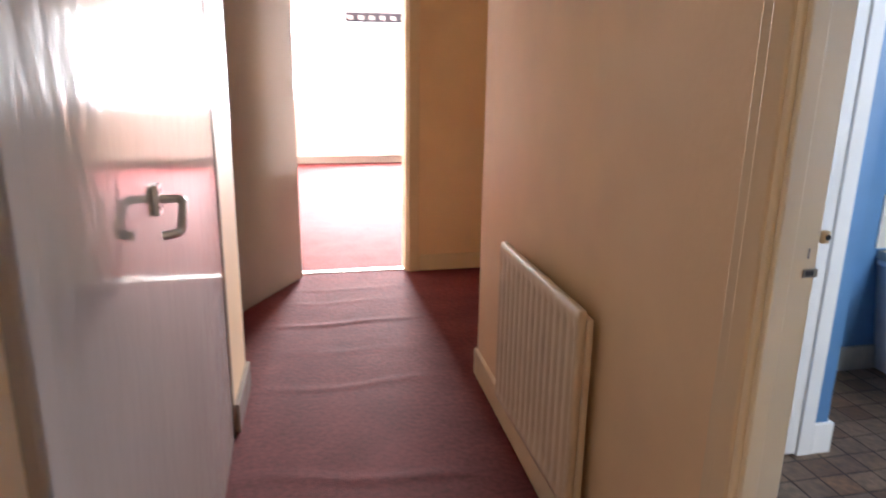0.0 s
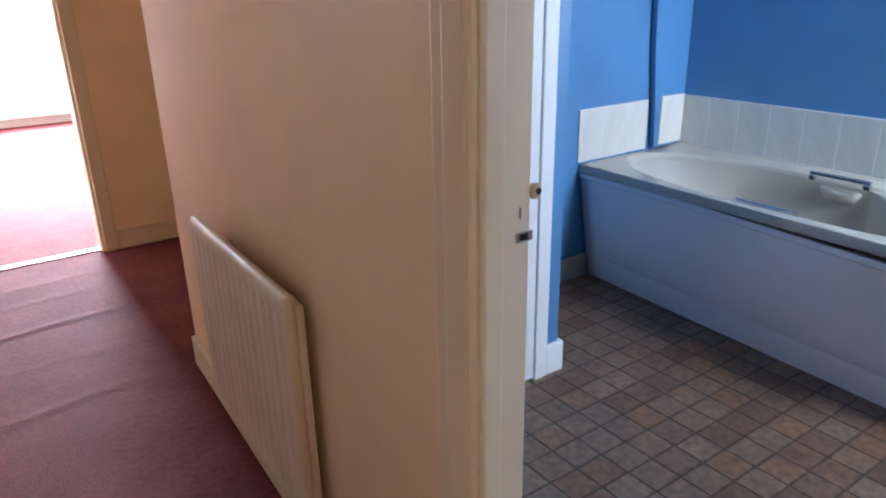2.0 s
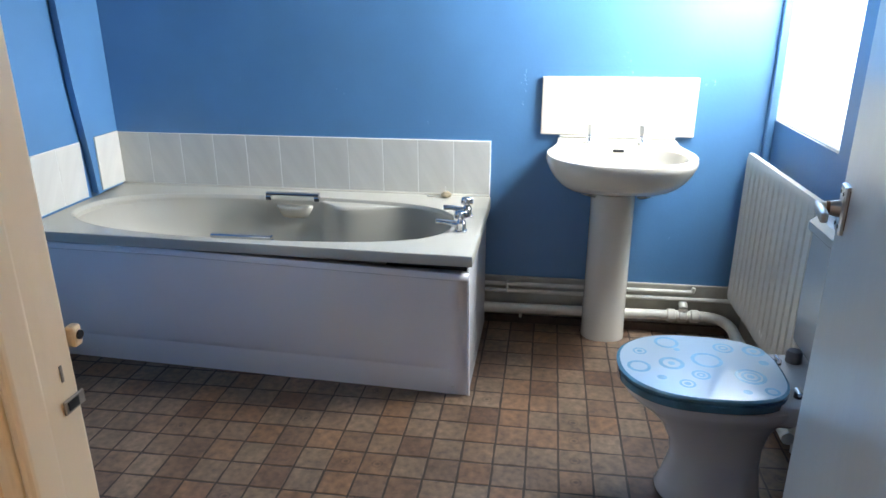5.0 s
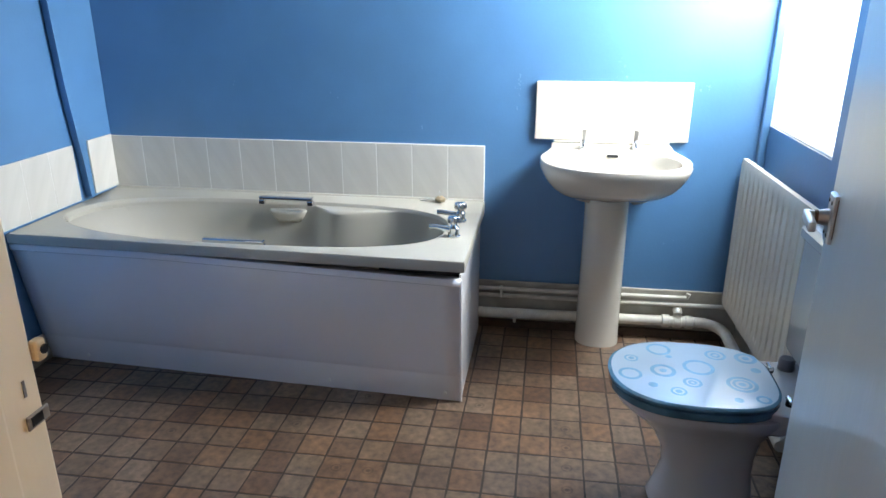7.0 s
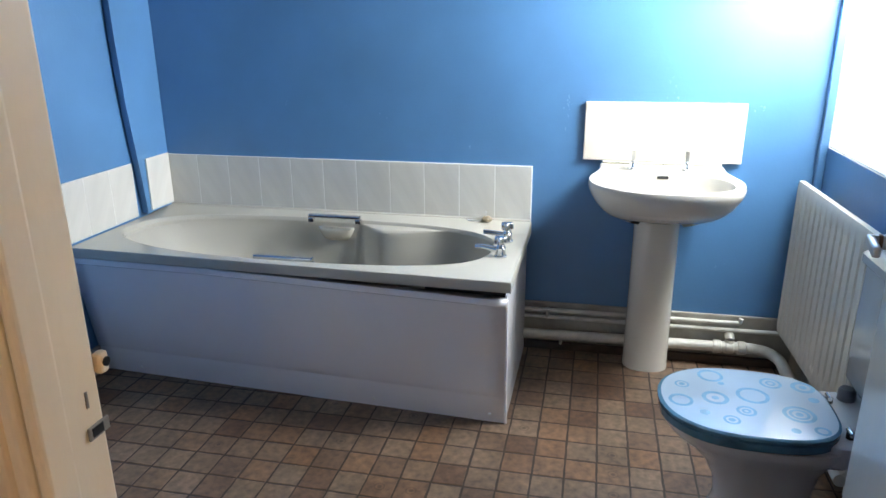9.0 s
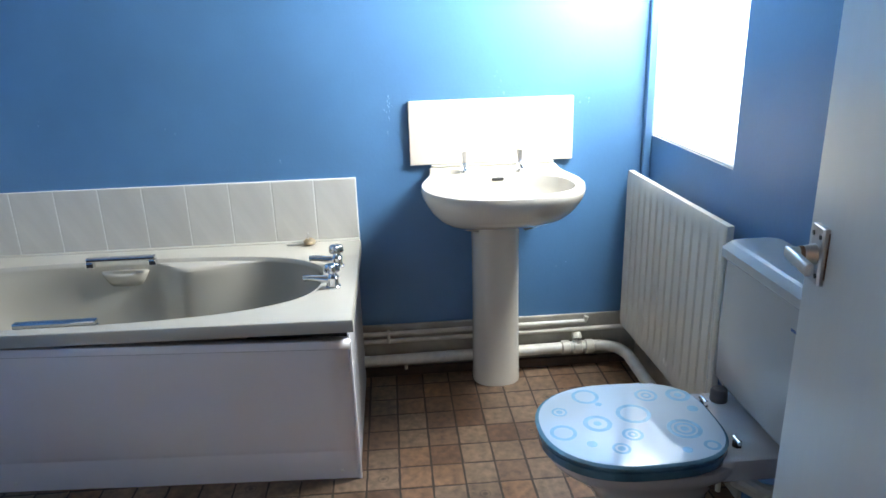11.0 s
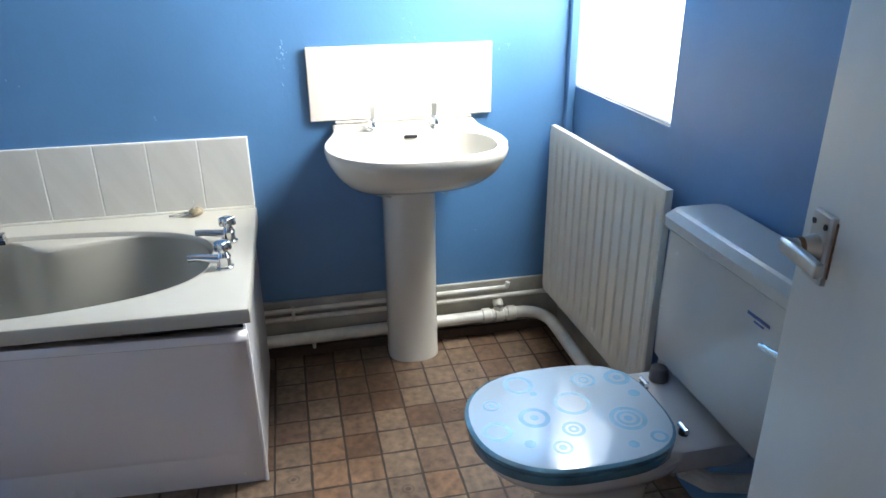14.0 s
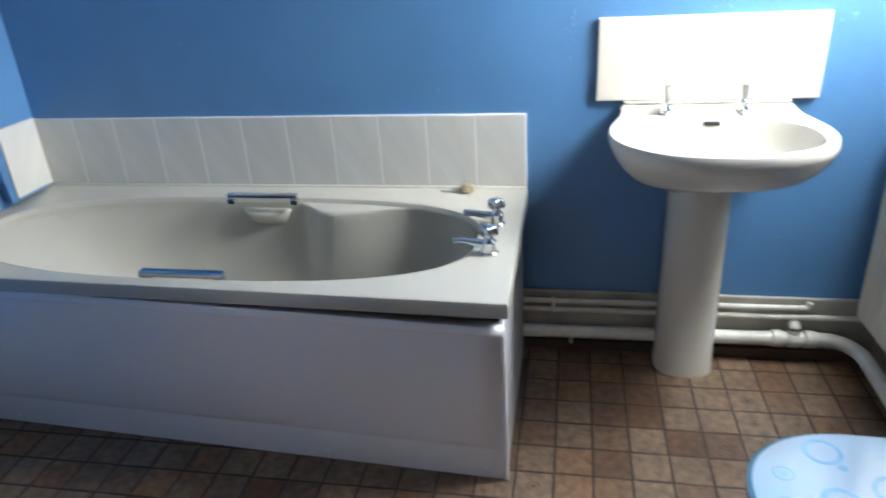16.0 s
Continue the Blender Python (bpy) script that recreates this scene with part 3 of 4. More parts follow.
def bath_loops():
    n = 256
    cx, cy = (2.925 + 3.518) / 2, (1.185 + 2.798) / 2
    rx = (3.518 - 2.925) / 2

    def oval(scale_x, y_head, y_tap, p, z):
        out = []
        for k in range(n):
            a = ring_point(k, n)
            c, s = math.cos(a), math.sin(a)
            ry_k = (y_head - cy) if s > 0 else (cy - y_tap)
            pw = p if s < 0 else (2.7 if c > 0 else 2.15)
            r = (abs(c) ** pw + abs(s) ** pw) ** (-1 / pw)
            out.append((cx + rx * scale_x * c * r, cy + ry_k * s * r, z))
        return out

    def outer(inset, z):
        out = []
        for k in range(n):
            a = ring_point(k, n)
            c, s = math.cos(a), math.sin(a)
            r = 1 / max(abs(c), abs(s))
            x = (BX0 + BX1) / 2 + ((BX1 - BX0) / 2 - inset) * c * r
            y = (BY0 + BY1) / 2 + ((BY1 - BY0) / 2 - inset) * s * r
            x += 0.050 * max(0.0, (y - BY0) / (BY1 - BY0)) * max(0.0, (BX1 - x) / (BX1 - BX0))     # the tub stands askew
            lift = 0.016 * max(0.0, (x - 3.45) / 0.14)
            out.append((x, y, z + (lift if z > 0.57 else 0)))
        return out

    def between(a, b, f):
        return [tuple(p[i] + (q[i] - p[i]) * f for i in range(3)) for p, q in zip(a, b)]

    def ease(v):
        v = max(0.0, min(1.0, v))
        return v * v * (3 - 2 * v)

    def rest(loop, k):
        """Moulded arm rest: a swelling of the wall side, steep at the head end, long towards the taps."""
        return [(x - 0.062 * k * ease((1.825 - y) / 0.11) * ease((y - 1.41) / 0.30), y, z) if x > cx else (x, y, z) for x, y, z in loop]

    head, tap = 2.798, 1.185
    flat, lip = outer(0.011, RIM), oval(1.02, head + 0.007, tap - 0.008, 2.9, RIM)
    loops = [outer(0.012, RIM - 0.040), outer(0.0, RIM - 0.040), outer(0.0, RIM - 0.008), outer(0.003, RIM - 0.002), flat,
             between(flat, lip, 0.06), between(flat, lip, 0.5), between(flat, lip, 0.94), lip]
    loops.append(oval(1.006, head + 0.001, tap - 0.001, 2.9, RIM - 0.002))
    loops.append(oval(0.995, head - 0.004, tap + 0.004, 2.9, RIM - 0.009))
    loops.append(oval(0.988, head - 0.010, tap + 0.008, 2.9, RIM - 0.016))
    for dz, k in ((0.018, 0.6), (0.021, 0.9), (0.026, 1.0), (0.034, 1.06)):
        loops.append(rest(oval(0.9865, head - 0.010, tap + 0.008, 2.9, RIM - dz), k))
    for f in (0.1, 0.22, 0.36, 0.5, 0.64, 0.78, 0.88, 0.95):
        z = RIM - 0.022 - f * 0.36
        loops.append(rest(oval(0.985 - 0.20 * f ** 1.6, head - 0.010 - 0.40 * f ** 1.1, tap + 0.008 + 0.10 * f ** 1.4, 2.9, z), 1 - 0.95 * f ** 1.5))
    loops.append(oval(0.66, head - 0.50, tap + 0.16, 2.7, RIM - 0.022 - 0.39))
    loops.append(oval(0.40, head - 0.75, tap + 0.35, 2.5, RIM - 0.022 - 0.402))
    return loops


def ledge(y, ry, levels):
    """A moulded bulge on the wall side of the tub: levels of (z, reach, width factor)."""
    loops = []
    for z, reach, k in levels:
        f = max(0.0, (RIM - 0.022 - z) / 0.36)
        x_wall = 3.2215 + 0.2965 * (0.985 - 0.20 * f ** 1.6)
        loops.append([(x_wall + 0.012 + (reach + 0.012) * -abs(math.cos(a)) ** 0.9 if math.cos(a) > 0 else x_wall + 0.012, y + ry * k * math.sin(a), z) for a in (2 * math.pi * i / 64 for i in range(64))])
    return bm_loft(loops)


bath = empty("bath", "ivory acrylic bath with a loose white panel", "bath")
bm = bm_loft(bath_loops(), cap0=False, cap1=True)
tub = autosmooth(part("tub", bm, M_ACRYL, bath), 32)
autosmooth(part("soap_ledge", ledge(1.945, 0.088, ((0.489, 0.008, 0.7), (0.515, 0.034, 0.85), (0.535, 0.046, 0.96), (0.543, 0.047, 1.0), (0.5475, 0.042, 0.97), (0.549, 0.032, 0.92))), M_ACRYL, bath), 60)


def lean_panel(xa_top, xa_bot, xb_top, xb_bot, y0, y1, za, zb):
    """The long panel: a bowed sheet with a lip and a recessed kick; a: tap end, b: head end."""
    bm = bmesh.new()
    ny = 24
    prof = []
    for j in range(ny + 1):
        f = j / ny
        y = y0 + (y1 - y0) * f
        xt, xb, zt = xa_top + (xb_top - xa_top) * f, xa_bot + (xb_bot - xa_bot) * f, za + (zb - za) * min(1.0, f * 1.5)
        col = [(xt + 0.03, y, zt), (xt - 0.004, y, zt), (xt - 0.007, y, zt - 0.006), (xt - 0.007, y, zt - 0.02), (xt + 0.002, y, zt - 0.026)]
        for g in (0.3, 0.55, 0.74):
            z = zt + (0.001 - zt) * g
            bow = 0.010 * math.sin(math.pi * f) * math.sin(math.pi * g)
            col.append((xt + (xb - xt) * (g ** 1.12) - bow, y, z))
        for g, dx, dz in ((0.775, -0.0003, 0), (0.781, 0.0012, -0.001), (0.787, -0.0002, -0.002), (0.9, 0, 0), (0.97, 0, 0)):
            col.append((xt + (xb - xt) * (g ** 1.12) + dx, y, zt + (0.001 - zt) * g + dz))
        col += [(xb, y, 0.001), (xb + 0.012, y, 0.001)]
        prof.append([bm.verts.new(p) for p in col])
    for a, b in zip(prof, prof[1:]):
        for i in range(len(a) - 1):
            bm.faces.new((a[i], a[i + 1], b[i + 1], b[i]))
    return bm


pan = part("side_panel", lean_panel(2.868, 2.911, 2.912, 3.002, BY0 + 0.014, BY1 - 0.002, 0.510, RIM - 0.046), M_PANEL, bath, "loose glossy white plastic side panel", smooth=True)
autosmooth(pan, 40)
mod = pan.modifiers.new("thickness", 'SOLIDIFY')
mod.thickness, mod.offset = 0.004, 0
bm = bm_loft([[(x0, BY0 + 0.010 + d, z) for x0, z in ((2.885, 0.505), (2.920, 0.001), (EAST - 0.03, 0.001), (EAST - 0.03, RIM - 0.05), (2.885, RIM - 0.06))] for d in (0.006, 0.012)])
part("end_panel", bm, M_PANEL, bath, "white plastic end panel")
part("corner_trim", bm_tube([(2.870, BY0 + 0.016, 0.512), (2.911, BY0 + 0.016, 0.002)], 0.006, 8), M_PANEL, bath)
# near-black leg and sheet put the shade into the gap below the rim
part("frame_leg", bm_box(3.02, 3.05, BY0 + 0.06, BY0 + 0.09, 0.02, RIM - 0.05), M_DARK, bath)
part("under_board", bm_box(2.985, 2.995, BY0 + 0.03, BY1 - 0.02, 0.32, RIM - 0.047), M_DARK, bath)
for y in (1.14, 1.60, 2.18, 2.66):
    xs = 2.912 + (y - BY0) / 1.787 * 0.091
    part("panel_screw", bm_tube([(xs - 0.014, y, 0.035), (xs - 0.006, y, 0.034)], 0.006, 8), M_WTRIM, bath)


def grab_bar(x, y0, y1, z, side):
    g = part("grab_bar", bm_box(x - 0.013, x + 0.013, y0, y1, z, z + 0.017, 0.005, 3), M_CHROME, bath, "polished chrome grab bar")
    for y in (y0 + 0.012, y1 - 0.012):
        part("mount", bm_box(x - 0.013, x + 0.013, y - 0.014, y + 0.014, z - 0.022, z + 0.0005, 0.004, 2), M_CHROME, g)
    return g


grab_bar(3.478, 1.815, 2.062, 0.598, 1)
grab_bar(2.960, 1.830, 2.072, 0.573, -1)
part("drain", bm_tube([(3.24, 1.44, 0.163), (3.24, 1.44, 0.168)], 0.03, 20), M_CHROME, bath)


# ---- taps ----
def pillar_tap(name, x, y, z, way, label, tall=1.0):
    """A small chrome pillar tap; way: direction of the spout."""
    t = empty(name, label, "tap", "pillar taps")
    w = Vector((way[0], way[1], 0)).normalized()
    b = Vector((x, y, z))
    up = Vector((0, 0, 1))
    hs = [(0.0, 0.025), (0.005, 0.025), (0.009, 0.021), (0.028 * tall, 0.019), (0.042 * tall, 0.020), (0.05 * tall, 0.015), (0.058 * tall, 0.012)]
    autosmooth(part("body", bm_tube([b + up * h for h, r in hs], [r for h, r in hs], 16), M_CHROME, t))
    p = bend([b + up * 0.026, b + up * 0.030 + w * 0.03, b + up * 0.038 + w * 0.075, b + up * 0.036 + w * 0.094], 0.02)
    autosmooth(part("spout", bm_tube(p, [0.0150 - 0.0050 * math.sin(2.4 * i / len(p)) for i in range(len(p))], 12), M_CHROME, t))
    h0 = b + up * 0.058 * tall
    hd = [(0.0, 0.011), (0.003, 0.019), (0.008, 0.0215), (0.026, 0.0205), (0.032, 0.016), (0.034, 0.006)]
    bm = bmesh.new()
    loops = []
    for h, r in hd:
        loops.append([h0 + up * h + Vector((math.cos(a), math.sin(a), 0)) * r * (1 + 0.2 * math.cos(4 * a)) for a in (2 * math.pi * k / 32 for k in range(32))])
    bm_loft(loops, bm=bm)
    autosmooth(part("head", bm, M_CHROME, t), 60)
    return t


pillar_tap("tap", 3.122, 1.140, RIM, (0, 1), "chrome pillar tap on the bath rim", 0.85)
pillar_tap("tap", 3.318, 1.140, RIM, (0, 1), "chrome pillar tap on the bath rim", 0.85)

plug = empty("bath_plug", "black rubber bath plug on a bead chain", "plug")
bm = bm_tube([(3.56, 1.26, 0.602), (3.56, 1.26, 0.612), (3.56, 1.26, 0.622)], [0.022, 0.024, 0.013], 16)
autosmooth(part("stopper", bm, mat("grubby_brass", (0.32, 0.26, 0.17), 0.45, 0.4, scale=40, vary=0.3), plug))
part("ring", bm_tube([(3.56 + 0.011 * math.cos(a), 1.26 + 0.004, 0.632 + 0.011 * math.sin(a)) for a in (math.pi * 2 * k / 14 for k in range(15))], 0.002, 6), M_STEEL, plug)
part("chain", bm_tube([(3.56, 1.265, 0.616), (3.55, 1.29, 0.604), (3.545, 1.32, 0.603), (3.552, 1.345, 0.603)], 0.003, 6), M_STEEL, plug)

# ---- splash tiles round the bath ----
def tile_mesh(w, h, t):
    bm = bm_box(0, w, 0, t, 0, h, 0.0022, 2)
    me = bpy.data.meshes.new("tile")
    bmesh.ops.recalc_face_normals(bm, faces=bm.faces)
    bm.to_mesh(me)
    bm.free()
    me.materials.append(M_TILE)
    return me


tz, th = 0.602, 0.241
t_east = empty("tile_row_long", "row of cream glazed tiles along the bath", "wall tiles")
part("grout", bm_box(EAST - 0.0078, EAST, 1.07, NORTH, tz - 0.004, tz + th + 0.001), M_GROUT, t_east)
part("sealant", bm_box(EAST - 0.022, EAST - 0.001, 1.07, NORTH - 0.001, RIM - 0.02, tz + 0.004, 0.004, 1), M_ACRYL, t_east, "ivory sealant bead")
full = tile_mesh(0.1567, th, 0.009)
for k in range(11):
    ob = new("tile", full)
    ob.parent = t_east
    ob.matrix_local = Matrix(((0, -1, 0, EAST - 0.0), (1, 0, 0, 1.072 + 0.1592 * k), (0, 0, 1, tz + 0.002 * k / 10 - 0.002), (0, 0, 0, 1)))
t_north = empty("tile_row_end", "row of cream glazed tiles at the bath head", "wall tiles")
part("grout", bm_box(2.888, 3.365, NORTH - 0.0078, NORTH, tz - 0.010, tz + th - 0.006), M_GROUT, t_north)
for x0, w in ((2.890, 0.157), (3.049, 0.157), (3.208, 0.155)):
    ob = new("tile", tile_mesh(w, th, 0.009))
    ob.parent = t_north
    ob.matrix_local = Matrix(((1, 0, 0, x0), (0, -1, 0, NORTH), (0, 0, 1, tz - 0.008), (0, 0, 0, 1)))
ob = new("tile", tile_mesh(0.174, th, 0.009))
ob.parent = t_north
ob.matrix_local = Matrix(((1, 0, 0, 3.416), (0, -1, 0, NORTH - 0.040), (0, 0, 1, tz + 0.008), (0, 0, 0, 1)))

# warped boxing in the corner above the bath
bm = bmesh.new()
loops = []
for z, xl in ((0.60, 3.392), (0.75, 3.380), (0.9, 3.362), (1.1, 3.340), (1.4, 3.326), (1.9, 3.324), (CEIL - 0.004, 3.324)):
    loops.append([(xl, NORTH - 0.041, z), (3.598, NORTH - 0.040, z), (3.598, NORTH - 0.002, z), (xl + 0.012, NORTH - 0.002, z), (xl + 0.012, NORTH - 0.03, z), (xl + 0.004, NORTH - 0.034, z)])
bm_loft(loops, bm=bm)
tagged(link_bm("pipe_boxing", bm, M_BLUE), "warped blue painted boxing strip in the corner", "pipe boxing", kind="structure")


# ---- basin ----
basin = empty("wash_basin", "white ceramic pedestal wash basin against the wall", "wash basin")
BC = 0.545


def basin_loops():
    n = 192
    wall_x = EAST - 0.004

    def outline(front, half, back_half, z, tip=2.3, lift=0.0):
        out = []
        for k in range(n):
            a = 2 * math.pi * k / n
            c, s = math.cos(a), math.sin(a)
            mid = 3.36
            if c > 0.0:      # wall side: flaring neck and a straight back
                deg = math.degrees(math.asin(max(-1.0, min(1.0, s))))
                if abs(deg) > 35:
                    t = (90 - abs(deg)) / 55
                    u = min(1.0, t * 1.35)
                    hw = half + (back_half - half) * (u * u * (3 - 2 * u))
                    out.append((mid + (wall_x - mid) * t, BC + math.copysign(hw, s), z + lift * t))
                else:
                    out.append((wall_x, BC + back_half * deg / 35, z + lift))
            else:
                r = (abs(c) ** tip + abs(s) ** tip) ** (-1 / tip)
                out.append((mid + (mid - front) * c * r, BC + half * s * r, z))
        return out

    def bowl(rx, ry, z, p=2.4, cx=3.30):
        out = []
        for k in range(n):
            a = 2 * math.pi * k / n
            c, s = math.cos(a), math.sin(a)
            r = (abs(c) ** p + abs(s) ** p) ** (-1 / p)
            f = 1.02 if c > 0 else 1.0
            out.append((cx + rx * f * c * r, BC + ry * s * r, z))
        return out

    loops = [outline(3.435, 0.084, 0.080, 0.672), outline(3.385, 0.118, 0.105, 0.679), outline(3.32, 0.160, 0.138, 0.693), outline(3.25, 0.202, 0.172, 0.714),
             outline(3.19, 0.236, 0.202, 0.742), outline(3.148, 0.260, 0.224, 0.772), outline(3.122, 0.277, 0.238, 0.802), outline(3.110, 0.286, 0.244, 0.825), outline(3.108, 0.288, 0.246, 0.842, lift=0.01),
             outline(3.113, 0.284, 0.244, 0.853, lift=0.012), outline(3.124, 0.274, 0.236, 0.856, lift=0.014)]
    deck, lip = loops[-1], bowl(0.168, 0.244, 0.858)

    def dished(x, y, z):
        """Two shallow soap dishes in the back deck."""
        for dy in (BC + 0.168, BC + 0.004):
            q = ((x - 3.527) / 0.034) ** 2 + ((y - dy) / 0.050) ** 2
            z -= 0.026 * max(0.0, 1 - q) ** 0.5
        return (x, y, z)

    for i in range(1, 16):
        f = i / 16
        loops.append([dished(*(p[j] + (q[j] - p[j]) * f for j in range(3))) for p, q in zip(deck, lip)])
    loops += [lip, bowl(0.163, 0.239, 0.856), bowl(0.160, 0.236, 0.848), bowl(0.155, 0.230, 0.82), bowl(0.146, 0.216, 0.78), bowl(0.122, 0.18, 0.745), bowl(0.075, 0.11, 0.727), bowl(0.02, 0.03, 0.722)]
    return loops


autosmooth(part("bowl", bm_loft(basin_loops()), M_CERAMIC, basin), 40)
loops = []
for z, f, hw in ((0.0, 3.452, 0.095), (0.02, 3.452, 0.095), (0.03, 3.455, 0.093), (0.30, 3.448, 0.091), (0.55, 3.438, 0.090), (0.655, 3.428, 0.090), (0.664, 3.429, 0.087)):
    n = 32
    lp = []
    for k in range(n):
        a = 2 * math.pi * k / n
        c, s = math.cos(a), math.sin(a)
        pw = 2.6 if c < 0 else 6
        r = (abs(c) ** pw + abs(s) ** pw) ** (-1 / pw)
        lp.append((3.53 + (3.575 - 3.53 if c > 0 else 3.548 - f) * c * r, BC + 0.002 + hw * s * r, z))
    loops.append(lp)
autosmooth(part("pedestal", bm_loft(loops), M_CERAMIC, basin), 50)
part("overflow", bm_box(3.4572, 3.475, BC - 0.022, BC + 0.022, 0.838, 0.849, 0.002, 1), M_BLACK, basin)
part("waste", bm_tube([(3.30, BC, 0.721), (3.30, BC, 0.729)], 0.024, 18), M_CHROME, basin)



def lever_tap(y, label):
    t = empty("tap", label, "tap", "basin taps")
    b = Vector((3.535, y, 0.858))
    up = Vector((0, 0, 1))
    hs = [(0.0, 0.020), (0.004, 0.020), (0.007, 0.014), (0.022, 0.013), (0.03, 0.014), (0.036, 0.008)]
    autosmooth(part("body", bm_tube([b + up * h for h, r in hs], [r for h, r in hs], 16), M_CHROME, t))
    p = bend([b + up * 0.022, b + up * 0.03 + Vector((-0.05, 0, 0)), b + up * 0.016 + Vector((-0.056, 0, 0))], 0.01)
    autosmooth(part("spout", bm_tube(p, 0.009, 12), M_CHROME, t))
    bm = bm_loft([[b + Vector((dx, dy, h)) for dx, dy in ((-0.006, -w), (0.004, -w), (0.004, w), (-0.006, w))] for h, w in ((0.034, 0.007), (0.05, 0.009), (0.072, 0.010), (0.078, 0.008))])
    autosmooth(part("lever", bm, M_STEEL, t), 40)


lever_tap(0.659, "chrome basin tap with an upright lever")
lever_tap(0.451, "chrome basin tap with an upright lever")

splash = empty("splashback", "plain white glazed splashback above the basin", "splashback")
part("panel", bm_box(EAST - 0.016, EAST - 0.001, 0.237, 0.861, 0.881, 1.121, 0.004, 2), M_CERAMIC, splash)
part("sealant", bm_box(EAST - 0.021, EAST - 0.002, 0.31, 0.78, 0.870, 0.8805, 0.003, 1), M_ACRYL, splash, "ivory sealant bead")


# ---- pipes along the skirting ----
def pipe(name, pts, r, label, bend_r=0.03):
    p = bend(pts, bend_r) if len(pts) > 2 else pts
    ob = tagged(link_bm(name, bm_tube(p, r, 14), M_PIPE, smooth=True), label, "pipe", "skirting pipes")
    return autosmooth(ob, 50)


pipe("water_pipe", [(EAST - 0.030, 1.09, 0.196), (EAST - 0.030, 0.166, 0.201), (EAST - 0.030, 0.161, 0.222)], 0.0095, "thin white painted water pipe along the skirting", 0.008)
pipe("water_pipe", [(EAST - 0.030, 1.09, 0.163), (EAST - 0.030, -0.02, 0.168), (2.82, -0.02, 0.168)], 0.0095, "thin white painted water pipe along the skirting")
pipe("waste_pipe", [(EAST - 0.045, 1.09, 0.083), (EAST - 0.045, 0.070, 0.096), (EAST - 0.11, 0.015, 0.092), (2.68, 0.012, 0.075)], 0.023, "thick white waste pipe along the skirting", 0.05)
for i, y in enumerate((0.25, 0.150, 0.200)):
    tagged(autosmooth(link_bm("pipe_collar", bm_tube([(EAST - 0.045, y - 0.018, 0.094), (EAST - 0.045, y - 0.014, 0.094), (EAST - 0.045, y + 0.014, 0.094), (EAST - 0.045, y + 0.018, 0.094)], [0.025, 0.029, 0.029, 0.025], 16), M_PIPE)), "white plastic collar of the waste pipe", "pipe collar", "pipe collars")
tagged(autosmooth(link_bm("pipe_elbow", bm_tube(bend([(EAST - 0.045, 0.200, 0.094), (EAST - 0.045, 0.200, 0.136), (EAST - 0.02, 0.200, 0.140)], 0.015), 0.020, 14), M_PIPE)), "white plastic branch of the waste pipe", "pipe fitting")
for y in (0.98,):
    bm = bm_box(EAST - 0.042, EAST - 0.012, y - 0.006, y + 0.006, 0.155, 0.206, 0.004, 2)
    tagged(link_bm("pipe_clip", bm, M_PIPE), "white pipe clip on the skirting", "pipe clip", "pipe clips")
bm = bm_tube([(EAST - 0.05, 0.915, 0.042), (EAST - 0.05, 0.915, 0.075)], [0.006, 0.009], 10)
tagged(link_bm("pipe_stub", bm, M_PIPE), "short white pipe stub under the waste pipe", "pipe fitting")

bm = bm_box(EAST - 0.030, EAST - 0.0145, SOUTH + 0.02, 1.10, 0.0, 0.042, 0.004, 1)
tagged(link_bm("vinyl_upstand", bm, mat("brown_vinyl_edge", (0.06, 0.038, 0.026), 0.6, scale=30, vary=0.3)), "brown vinyl edge turned up against the skirting", "vinyl edge", kind="structure")


# ---- toilet ----
wc = empty("toilet", "white close toilet pan with a patterned blue seat", "toilet")
TX = 2.487


def egg(front, back, half, z, n=64, p=2.25, pb=3.2, cx=TX, mid=None):
    mid = mid if mid is not None else front + (back - front) * 0.48
    out = []
    for k in range(n):
        a = 2 * math.pi * k / n
        c, s = math.cos(a), math.sin(a)
        pw = p if s > 0 else pb
        r = (abs(c) ** pw + abs(s) ** pw) ** (-1 / pw)
        ext = (front - mid) if s > 0 else (mid - back)
        out.append((cx + half * c * r, mid + ext * s * r, z))
    return out


loops = [egg(0.47, 0.17, 0.098, 0.0), egg(0.475, 0.17, 0.102, 0.015), egg(0.46, 0.18, 0.090, 0.05), egg(0.44, 0.19, 0.080, 0.13), egg(0.45, 0.19, 0.086, 0.19),
         egg(0.488, 0.18, 0.108, 0.26), egg(0.548, 0.15, 0.140, 0.315), egg(0.584, 0.12, 0.167, 0.345), egg(0.600, 0.12, 0.178, 0.368), egg(0.600, 0.12, 0.178, 0.380), egg(0.59, 0.13, 0.168, 0.383)]
autosmooth(part("pan", bm_loft(loops), M_WC, wc), 50)
bm = bm_loft([egg(0.25, -0.02, 0.152 - 0.02 * i, z, pb=6, p=6) for i, z in ((1, 0.325), (0, 0.345), (0, 0.398), (0.3, 0.403))])
autosmooth(part("shelf", bm, M_WC, wc), 50)
M_SEAT = mat("teal_resin_edge", (0.085, 0.20, 0.285), 0.12, scale=14, vary=0.3, coat=0.6)
M_LID = mat("pale_blue_resin_lid", (0.43, 0.54, 0.64), 0.05, scale=4, vary=0.03, coat=0.8)
M_RINGS = mat("blue_printed_rings", (0.23, 0.43, 0.60), 0.06, scale=30, vary=0.12, coat=0.8)
